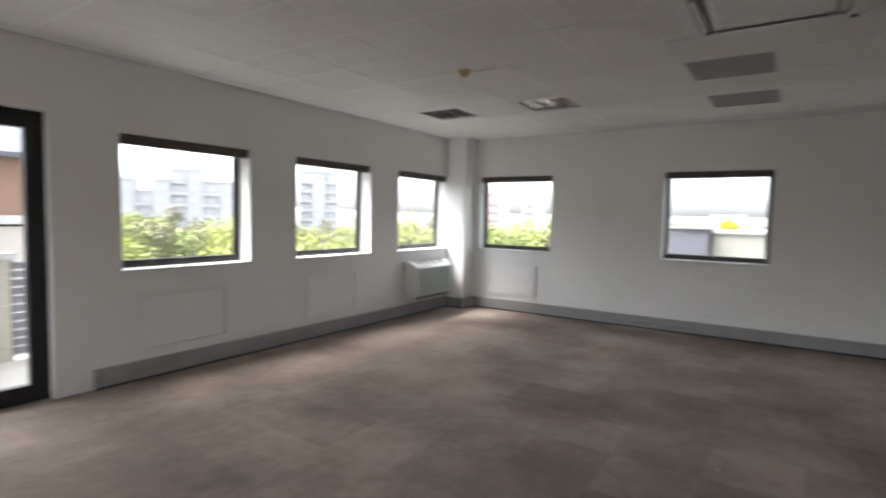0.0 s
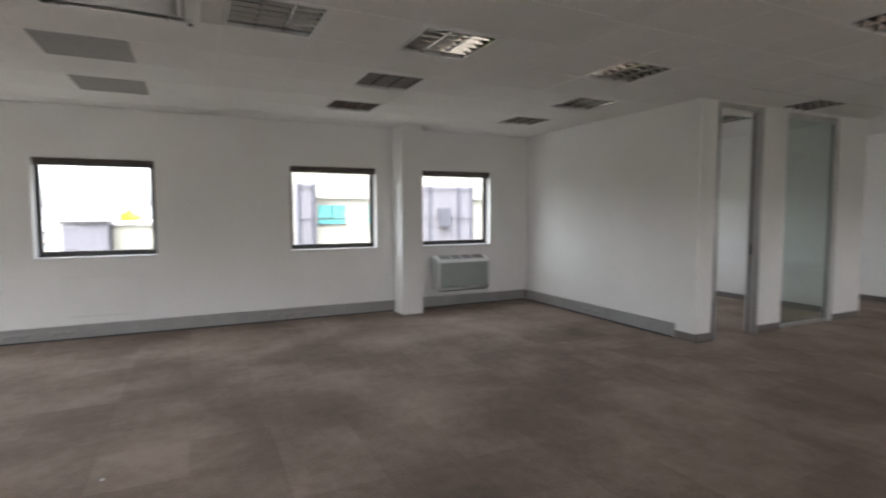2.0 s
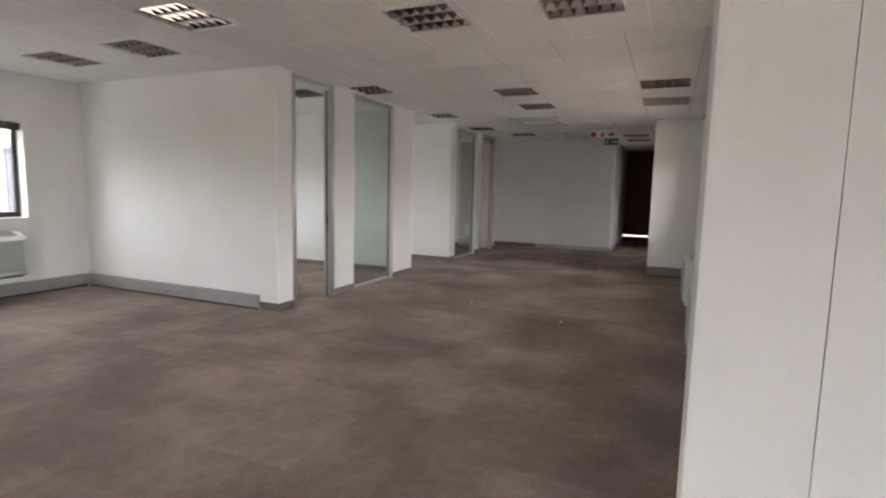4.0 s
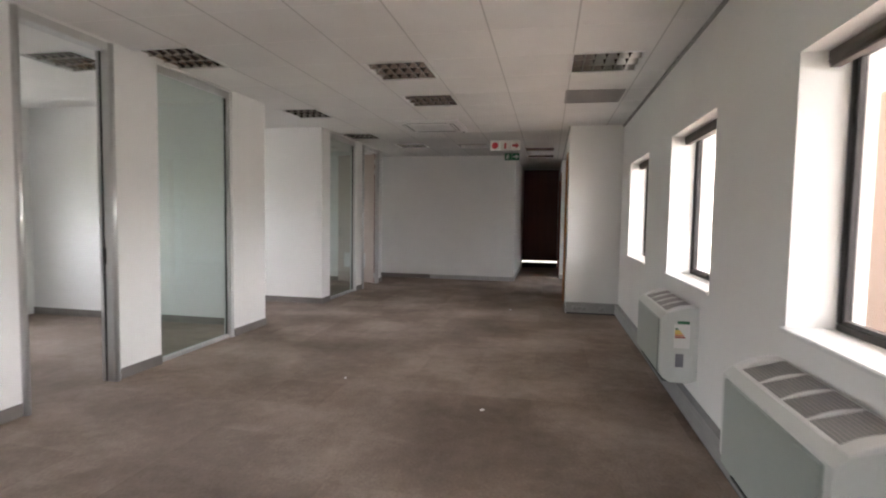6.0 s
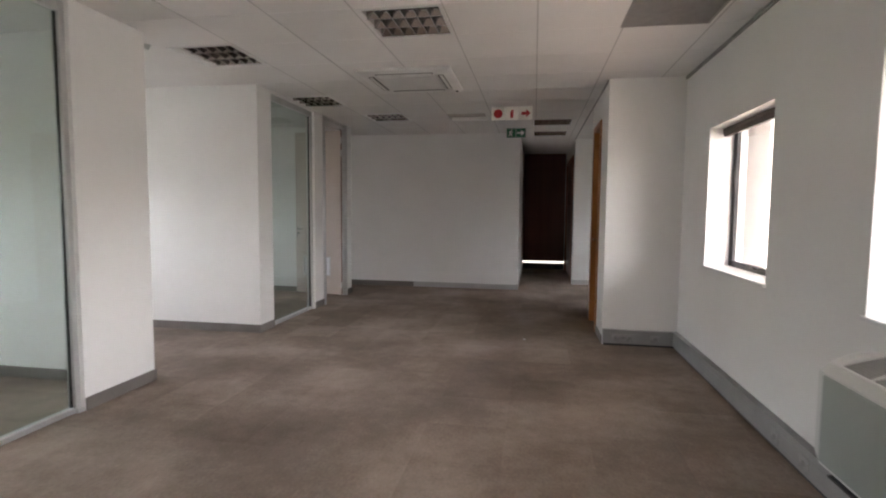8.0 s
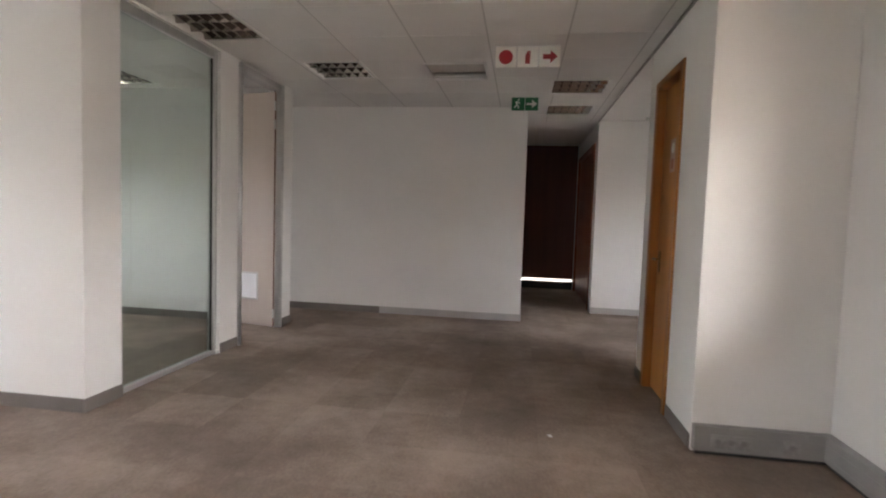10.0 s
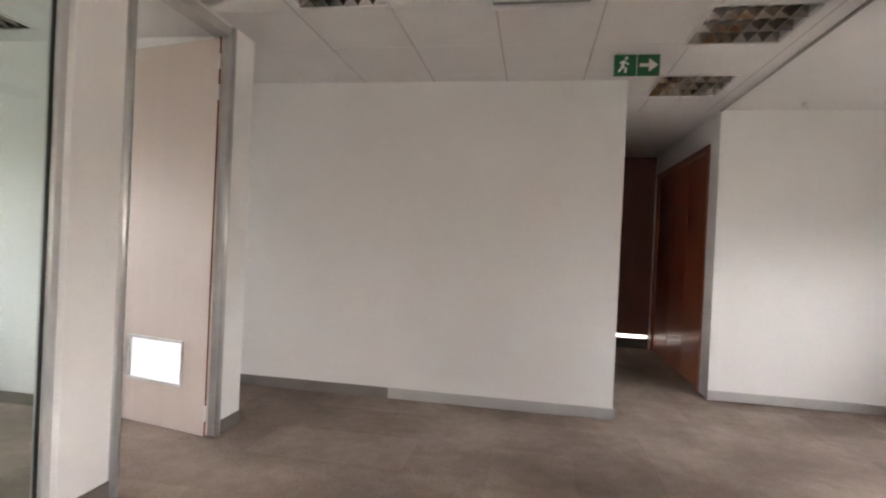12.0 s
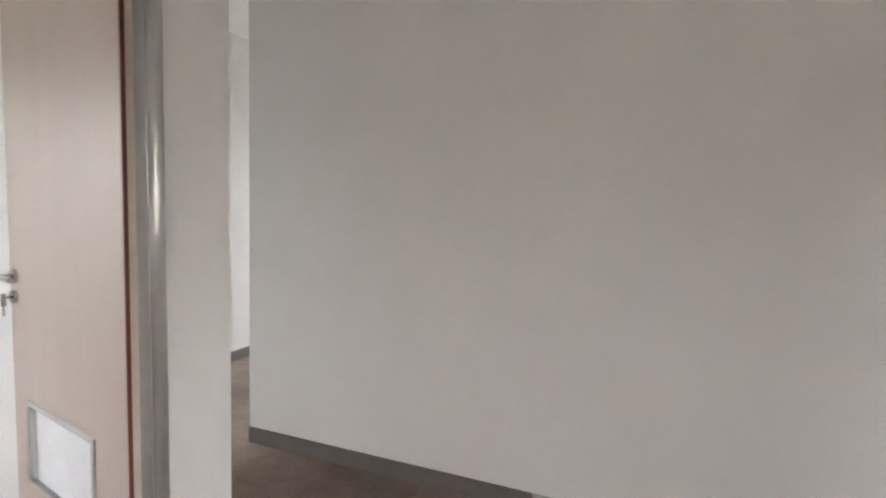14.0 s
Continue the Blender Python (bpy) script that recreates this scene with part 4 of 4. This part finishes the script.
# ---------------------------------------------------------------- signs
def fire_sign():
    ob = base("fire_equipment_sign", -0.385, 11.80, CEIL)
    bm, red, wire = bmesh.new(), bmesh.new(), bmesh.new()
    for k in (-1, 0, 1):
        c = k * 0.172
        cuboid(bm, c - 0.08, c + 0.08, -0.006, 0.006, -0.195, -0.035)
    part("plate", bm, SIGN_WHITE, ob, bevel=0.003)
    rod(red, (-0.172, -0.008, -0.115), (-0.172, -0.006, -0.115), 0.056, 28)
    part("symbol", red, SIGN_RED, ob)
    red = bmesh.new()
    # extinguisher: body, shoulder, valve and hose
    rod(red, (0, -0.0072, -0.165), (0, -0.0072, -0.165 + 0.072), 0.018, 4)
    cuboid(red, -0.019, 0.019, -0.008, -0.006, -0.168, -0.092)
    cuboid(red, -0.011, 0.011, -0.008, -0.006, -0.092, -0.082)
    cuboid(red, -0.006, 0.020, -0.008, -0.006, -0.082, -0.070)
    cuboid(red, 0.016, 0.022, -0.008, -0.006, -0.105, -0.074)
    part("symbol", red, SIGN_RED, ob)
    red = bmesh.new()
    cuboid(red, 0.118, 0.186, -0.008, -0.006, -0.134, -0.096)
    prism(red, [(0.176, -0.065), (0.232, -0.115), (0.176, -0.165)], "y", -0.008, -0.006)
    part("symbol", red, SIGN_RED, ob)
    for s in (-0.245, 0.245):
        rod(wire, (s, 0, -0.036), (s, 0, 0.0), 0.003, 6)
    cuboid(wire, -0.258, 0.258, -0.004, 0.004, -0.036, -0.028)
    part("hanger", wire, TEE, ob)
    return tagged(ob, "white hanging sign with red dot, extinguisher and arrow", "sign")


def exit_sign():
    ob = base("exit_sign", -0.395, 13.60, CEIL)
    bm, ink, wire = bmesh.new(), bmesh.new(), bmesh.new()
    for c in (-0.076, 0.076):
        cuboid(bm, c - 0.073, c + 0.073, -0.006, 0.006, -0.165, -0.02)
    part("plate", bm, SIGN_GREEN, ob, bevel=0.002)
    # plain strokes and an arrow
    def stroke(a, b, r):
        rod(ink, (a[0], -0.0075, a[1]), (b[0], -0.0075, b[1]), r, 6)
    stroke((-0.085, -0.062), (-0.094, -0.10), 0.010)
    stroke((-0.094, -0.10), (-0.070, -0.118), 0.007)
    stroke((-0.070, -0.118), (-0.074, -0.145), 0.007)
    stroke((-0.096, -0.105), (-0.118, -0.138), 0.007)
    stroke((-0.086, -0.068), (-0.112, -0.078), 0.006)
    stroke((-0.086, -0.068), (-0.052, -0.088), 0.006)
    rod(ink, (-0.070, -0.0085, -0.045), (-0.070, -0.006, -0.045), 0.011, 12)
    part("symbol", ink, SIGN_WHITE, ob)
    ink = bmesh.new()
    cuboid(ink, 0.018, 0.085, -0.0085, -0.006, -0.104, -0.082)
    prism(ink, [(0.078, -0.048), (0.136, -0.093), (0.078, -0.138)], "y", -0.0085, -0.006)
    part("symbol", ink, SIGN_WHITE, ob)
    for s in (-0.12, 0.12):
        rod(wire, (s, 0, -0.021), (s, 0, 0.0), 0.003, 6)
    part("hanger", wire, TEE, ob)
    return tagged(ob, "green exit sign with white arrow hanging from the ceiling", "sign")


fire_sign(), exit_sign()

# ---------------------------------------------------------------- outdoors
def ground_sheet():
    bm = bmesh.new()
    bmesh.ops.create_grid(bm, x_segments=40, y_segments=40, size=2500, matrix=Matrix.Translation((0, 0, -9)))
    tagged(part("ground", bm, GROUND), "grey paved and grassy ground far below", "ground", kind="structure")


ground_sheet()


def tree_mesh(seed, height, spread, leaf):
    rnd = random.Random(seed)
    wood_bm, crown = bmesh.new(), bmesh.new()
    top = Vector((rnd.uniform(-0.3, 0.3), rnd.uniform(-0.3, 0.3), height * 0.45))
    rod(wood_bm, (0, 0, 0), top, 0.22, 9, 0.14)
    tips = []
    for k in range(9):
        a = k * 2.4 + rnd.uniform(-0.4, 0.4)
        r = spread * rnd.uniform(0.35, 0.8)
        tip = Vector((math.cos(a) * r, math.sin(a) * r, height * rnd.uniform(0.6, 0.9)))
        rod(wood_bm, top * rnd.uniform(0.75, 1.0), tip, 0.08, 6, 0.03)
        tips.append(tip)
    centres = []
    for tip in tips + [Vector((0, 0, height * 0.92)), Vector((0.4, 0, height * 0.8))]:
        for k in range(5):
            centres.append(tip + Vector((rnd.gauss(0, 0.28), rnd.gauss(0, 0.28), rnd.gauss(0, 0.16))) * spread * 0.75)
    for c in centres:
        size = spread * rnd.uniform(0.16, 0.30)
        for k in range(150):
            d = Vector((rnd.gauss(0, 1), rnd.gauss(0, 1), rnd.gauss(0, 0.75))).normalized() * size * rnd.uniform(0.55, 1.05)
            at = c + d
            s = leaf * rnd.uniform(0.6, 1.3)
            q = Euler((rnd.uniform(-1.2, 1.2), rnd.uniform(-1.2, 1.2), rnd.uniform(0, 6.3))).to_matrix()
            vs = [crown.verts.new(at + q @ Vector(v)) for v in ((-s, 0, 0), (0, -s * 0.55, 0.1 * s), (s, 0, 0), (0, s * 0.55, 0.1 * s))]
            crown.faces.new(vs)
    return wood_bm, crown


def tree(seed, height, spread, mat, x, y, z):
    ob = base("tree", x, y, z)
    wood_bm, crown = tree_mesh(seed, height, spread, 0.135)
    part("trunk", wood_bm, BARK, ob)
    part("crown", crown, mat, ob)
    return tagged(ob, "leafy green tree outside the windows", "tree", "trees outside")


kinds = [tree(1, 10.3, 3.7, LEAVES[0], -22, -33, -10.2), tree(2, 11.0, 3.4, LEAVES[1], -33, -30, -10.6), tree(3, 9.7, 4.0, LEAVES[2], -18.7, -34.6, -8.9)]
rnd = random.Random(5)
for row, far in enumerate((37, 44, 53)):                 # a grove on arcs round the camera, heights set to fit its view
    for k in range(15):
        a = radians(14 + k * 4.0 + rnd.uniform(-1.2, 1.2) + row * 1.3)
        d = far + rnd.uniform(-2.5, 2.5)
        copy_thing(kinds[rnd.choice((0, 0, 0, 1, 2))], pose(1 - math.cos(a) * d, -math.sin(a) * d, (-9.4 if k < 6 else -10.0) + rnd.uniform(-1.2, 0.3), 0, 0, rnd.uniform(0, 360)))


def apartment_block(name, x, y, z, length, depth, floors, turn, mat, label, bays=None, storey=2.9, step=0):
    """Bays of stepped height, every other one set forward, with a window and some balconies on each storey."""
    ob = base(name, x, y, z, turn)
    bays = bays or max(2, int(length / 3.6))
    pitch = length / bays
    body, slab, glass, cap = bmesh.new(), bmesh.new(), bmesh.new(), bmesh.new()
    for b in range(bays):
        l, r = -length / 2 + b * pitch, -length / 2 + (b + 1) * pitch
        out = -0.9 if b % 2 else 0.0
        n = floors + (step if b % 5 in (1, 2) else 0) - (step if b % 7 == 4 else 0)
        h = n * storey + 0.6
        cuboid(body, l, r, out, depth, 0, h)
        cuboid(cap, l + 0.02, r - 0.02, out - 0.15, depth + 0.1, h + 0.002, h + 0.3)
        for f in range(n):
            w = pitch * (0.24 if b % 2 else 0.34)
            c = (l + r) / 2
            cuboid(glass, c - w, c + w, out - 0.05, out - 0.004, f * storey + 0.95, f * storey + 2.3)
            if b % 2 == 0:
                cuboid(slab, l + 0.05, r - 0.05, out - 0.8, out - 0.055, f * storey - 0.1, f * storey + 0.1)
                cuboid(slab, l + 0.05, r - 0.05, out - 0.8, out - 0.72, f * storey + 0.102, f * storey + 0.8)
    part("body", body, mat, ob)
    part("balcony", slab, mat, ob)
    part("window", glass, APART_GLASS, ob)
    part("parapet", cap, mat, ob)
    return tagged(ob, label, "building")


apartment_block("apartment_building", -72.4, -130.6, -9, 50, 12, 6, 150.6, APART, "white apartment block with stepped roofline beyond the trees", step=1)
apartment_block("apartment_building", -14, -104, -9, 26, 12, 6, 172, APART, "long white apartment block with balconies beyond the trees")
apartment_block("apartment_building", -107.6, -117.3, -9, 11.2, 11, 8, 137.2, APART, "tall pale apartment tower beyond the trees", storey=2.75)
apartment_block("office_tower", -177, -93.5, -9, 7.8, 10, 6, 118, RUST, "far red-brown tower block coloured pale for haze", storey=3.1)
apartment_block("office_tower", -181.7, -81.2, -9, 8.4, 10, 6, 114, TAN, "far tan tower block coloured pale for haze", storey=3.1)


def neighbour():
    """Cream office building with teal ribbon windows and grey metal-clad bays."""
    ob = base("neighbour_building", -40, 7, -9)
    block("wall", (-14, 0, 0, 42, 0, 17), CREAM, ob)
    block("ledge", [(-0.002, 0.35, 2.0, 42, 11.55 - k * 3.6, 11.75 - k * 3.6) for k in (-1, 0, 1, 2)], CREAM, ob)
    glass, frame = bmesh.new(), bmesh.new()
    for f in range(3):
        z = 9.55 - 7.2 + f * 3.6
        for c in (3.3, 7.4, 19.0, 22.6, 26.2, 29.8, 33.4):
            cuboid(glass, -0.03, 0.05, c - 1.1, c + 1.1, z, z + 1.45)
            cuboid(frame, 0.052, 0.09, c - 1.15, c + 1.15, z + 0.38, z + 0.46)
            cuboid(frame, 0.052, 0.09, c - 0.04, c + 0.04, z + 0.462, z + 1.45)
            cuboid(frame, 0.002, 0.12, c - 1.2, c + 1.2, z - 0.1, z - 0.005)
    part("window", glass, TEAL, ob)
    part("mullion", frame, BRONZE, ob)
    clad, seams, fins = bmesh.new(), bmesh.new(), bmesh.new()
    for y0, y1, bands in ((0.4, 1.75, (0.4, 1.5)), (9.4, 15.3, (9.4, 11.1, 13.75, 15.0))):
        cuboid(clad, 0.002, 1.3, y0, y1, 0, 12.6)
        for b in bands:
            cuboid(seams, 1.302, 1.40, b, b + 0.28, 0, 12.6)
        k = y0 + 0.4
        while k < y1 - 0.3:
            if all(abs(k - b - 0.14) > 0.25 for b in bands):
                cuboid(fins, 1.302, 1.36, k - 0.035, k + 0.035, 0, 12.5)
            k += 0.27
        for z in (9.97, 12.35):
            cuboid(seams, 1.402, 1.45, y0, y1, z - 0.05, z + 0.03)
    for a in (11.95,):
        cuboid(seams, 1.452, 1.75, a, a + 1.0, 9.25, 10.75)
    part("fin", fins, surface("pale_pink_metal_fin", (0.17, 0.155, 0.165), rough=0.6), ob)
    part("cladding", clad, CLAD, ob)
    part("rib", seams, surface("dark_cladding_rib", (0.045, 0.045, 0.06), rough=0.5), ob)
    tagged(ob, "cream office building with teal windows and grey cladding", "building")


neighbour()


def low_roof():
    ob = base("low_building", -26, -3, -9)
    block("wall", (-8, 0, 0.2, 7.6, 0, 9.92), CREAM, ob)
    block("parapet", (-8.1, 0.12, 0.1, 7.7, 9.922, 10.06), APART, ob)
    tagged(ob, "cream low building with a flat parapet", "building")
    box = base("rooftop_shutter", -25, -4.9, -9)
    block("body", (-2, 0, 0.45, 2.0, 0, 10.03), CLAD, box)
    block("rib", [(0.002, 0.03, 0.55 + 0.3 * k, 0.61 + 0.3 * k, 0, 9.9) for k in range(5)], CLAD, box)
    block("cap", (-2.1, 0.1, 0.35, 2.1, 10.032, 10.12), BRONZE, box)
    tagged(box, "grey ribbed metal plant housing", "plant housing")


low_roof()
shrub = base("shrub", -30, -2.5, 0.86)
wb, cb = tree_mesh(9, 0.5, 0.5, 0.06)
part("trunk", wb, BARK, shrub), part("crown", cb, surface("yellow_flower", (0.55, 0.5, 0.02), rough=0.6, bump=0), shrub)
tagged(shrub, "yellow flowering shrub on a flat roof", "shrub")


def courtyard_wall():
    """Peach rendered wing across the light well, with one tall grey window."""
    ob = base("opposite_wing", 7.0, 0, -9)
    holes = [(18.1, 19.75, 8.5, 11.85)]
    w = wall("wall", "y", 12.6, 34, 0, 0.3, 0, 13.75, holes, mat=PEACH)
    w.parent = ob
    for key in ("label", "category", "kind"):
        del w[key]
    fr = bmesh.new()
    for a, b, l, h in holes:
        for d in ((0.05, 0.12, a, a + 0.09, l, h), (0.05, 0.12, b - 0.09, b, l, h), (0.05, 0.12, a, b, h - 0.09, h), (0.05, 0.12, a, b, l, l + 0.09), (0.05, 0.12, a, b, l + 1.05, l + 1.14), (0.05, 0.12, a + 0.6, a + 0.68, l + 1.14, h - 0.09)):
            cuboid(fr, *d)
    part("frame", fr, surface("grey_window_frame", (0.10, 0.09, 0.11), rough=0.6), ob)
    block("window", [(0.13, 0.16, a, b, l, h) for a, b, l, h in holes], surface("dark_wing_glass", (0.045, 0.045, 0.06), rough=0.25, bump=0), ob)
    block("vent", [(0.045, 0.09, a + 0.5, b - 0.5, l + 0.2 + 0.13 * k, l + 0.27 + 0.13 * k) for a, b, l, h in holes for k in range(5)], APART, ob)
    block("eave", (-0.25, 0.6, 12.4, 34.4, 13.75, 13.9), PEACH, ob)
    tagged(ob, "peach rendered wing with a grey-framed window", "building")


courtyard_wall()


def terrace():
    tagged(block("terrace", (-3.2, 4.25, -6.3, S - 0.25, -0.4, -0.05), TERRACE), "pale paved terrace outside the glass door", "terrace", kind="structure")
    ob = base("terrace_parapet", 0, -6.1, -0.05)
    bm = bmesh.new()
    for k in range(7):
        cuboid(bm, -0.84, 4.25, -0.16, 0.004 * (k % 2), 0.144 * k, 0.144 * k + 0.138)
    cuboid(bm, -0.84, 4.25, -0.15, -0.01, 0, 1.0)
    part("wall", bm, CREAM, ob)
    block("coping", (-0.88, 4.28, -0.2, 0.05, 1.008, 1.07), APART, ob, bevel=0.008)
    tagged(ob, "cream block parapet wall with pale coping round the terrace", "parapet")
    ob = base("slatted_gate", -1.05, -6.15, -0.05)
    for k in range(11):
        block("slat", (-0.2, 0.2, -0.02, 0.02, 0.06 + k * 0.085, 0.125 + k * 0.085), CLAD, ob)
    for c in (-0.21, 0.21):
        block("post", (c - 0.02, c + 0.02, -0.03, 0.03, 0, 1.02), BRONZE, ob)
    tagged(ob, "grey slatted metal gate on the terrace", "gate")
    ob = base("neighbour_house", 1.2, -12.2, -9)
    block("lower_wall", (-4.6, 5, -6, 0, 0, 10.1), surface("grey_render", (0.34, 0.32, 0.30), rough=0.85, scale=1), ob)
    block("fascia", (-4.65, 5.05, -6, 0.08, 10.14, 10.3), APART, ob, bevel=0.01)
    block("upper_wall", (-4.5, 5, -6, -0.6, 10.3, 11.45), PEACH, ob)
    bm = bmesh.new()
    prism(bm, [(-6.4, 11.45), (-0.3, 11.45), (-0.3, 11.55), (-3.3, 13.7)], "x", -4.8, 5.4)
    part("roof", bm, ROOFING, ob)
    tagged(ob, "tan house with white fascia and dark pitched roof", "house")


terrace()


def far_hills():
    bm = bmesh.new()
    for k in range(60):
        a0, a1 = (2 * math.pi * (k + j) / 60 for j in (0, 1))
        h0, h1 = (14 + 12 * noise.noise((math.cos(a) * 3, math.sin(a) * 3, 0)) for a in (a0, a1))
        vs = [bm.verts.new(v) for v in ((1500 * math.cos(a0), 1500 * math.sin(a0), -9), (1500 * math.cos(a1), 1500 * math.sin(a1), -9), (1650 * math.cos(a1), 1650 * math.sin(a1), h1), (1650 * math.cos(a0), 1650 * math.sin(a0), h0))]
        bm.faces.new(vs)
    tagged(part("backdrop_hills", bm, HILL), "low hills on the horizon coloured pale for haze", "hills", kind="structure")


far_hills()
rnd = random.Random(11)
for k in range(14):
    a = radians(-6 + k * 1.9 + rnd.uniform(-0.5, 0.5))
    d = rnd.uniform(150, 230)
    apartment_block("far_house", -math.cos(a) * d, -math.sin(a) * d, -9, rnd.uniform(9, 17), 9, 3 if k % 3 else 4, 90 + math.degrees(a) + rnd.uniform(-12, 12), (APART, TAN, CREAM)[k % 3], "pale low house on the far skyline")


def fleck(x, y, size, turn):
    ob = base("paper_scrap", x, y, 0.001, turn)
    bm = bmesh.new()
    prism(bm, [(-size, 0), (size * 0.9, 0), (size, 0.004), (0.1 * size, 0.009), (-size, 0.003)], "y", -size * 0.6, size * 0.6)
    part("scrap", bm, PAPER, ob)
    tagged(ob, "small white paper scrap lying on the carpet", "litter", "paper scraps")


for k, (x, y) in enumerate(((-2.39, -0.08), (-0.065, 6.55), (-1.28, 7.0), (-0.16, 10.68), (-1.81, 0.0))):
    fleck(x, y, 0.012 + 0.004 * (k % 2), 40 * k)


def ceiling_detector(x, y, k=1.0):
    ob = base("detector_head", x, y, CEIL)
    bm = bmesh.new()
    rod(bm, (0, 0, 0.002), (0, 0, -0.012), 0.045 * k, 18)
    rod(bm, (0, 0, -0.012), (0, 0, -0.04), 0.034 * k, 18, 0.024 * k)
    part("head", bm, AC_WHITE, ob)
    tagged(ob, "small white detector on the lobby ceiling", "detector")


ceiling_detector(-3.25, 9.02)
ceiling_detector(1.22, 14.85, 0.5)

# ---------------------------------------------------------------- carpet tiles
def carpet_tiles():
    floor = bpy.data.objects["floor"]
    bm = bmesh.new()
    cuboid(bm, -0.2499, 0.2499, -0.2499, 0.2499, -0.012, 0.0)
    top = [e for e in bm.edges if all(v.co.z > -0.001 for v in e.verts)]
    bmesh.ops.bevel(bm, geom=top, offset=0.0005, segments=1, affect="EDGES")
    bmesh.ops.recalc_face_normals(bm, faces=bm.faces)
    me = bpy.data.meshes.new("carpet_tile")
    bm.to_mesh(me)
    me.materials.append(CARPET)
    rest = bmesh.new()
    count = 0
    for i in range(-13, 9):
        for j in range(-9, 36):
            x, y = 0.02 + i * 0.5, 0.1 + j * 0.5
            turn = (i + j) % 2 * 90
            near = 2.6 <= y <= 13.6 and -3.0 <= x <= 1.2 and count < 300
            if near:
                tile = new("carpet_tile", me)
                tile.parent = floor
                tile.matrix_world = pose(x, y, random.uniform(-0.0003, 0.0003), 0, 0, turn)
                count += 1
            else:
                got = bmesh.ops.create_cube(rest, size=1, matrix=pose(x, y, -0.006) @ Matrix.Diagonal((0.4998, 0.4998, 0.012, 1)))
    bm.free()
    ob = part("carpet_tiles", rest, CARPET, floor)
    tagged(ob, kind="stuff")


carpet_tiles()
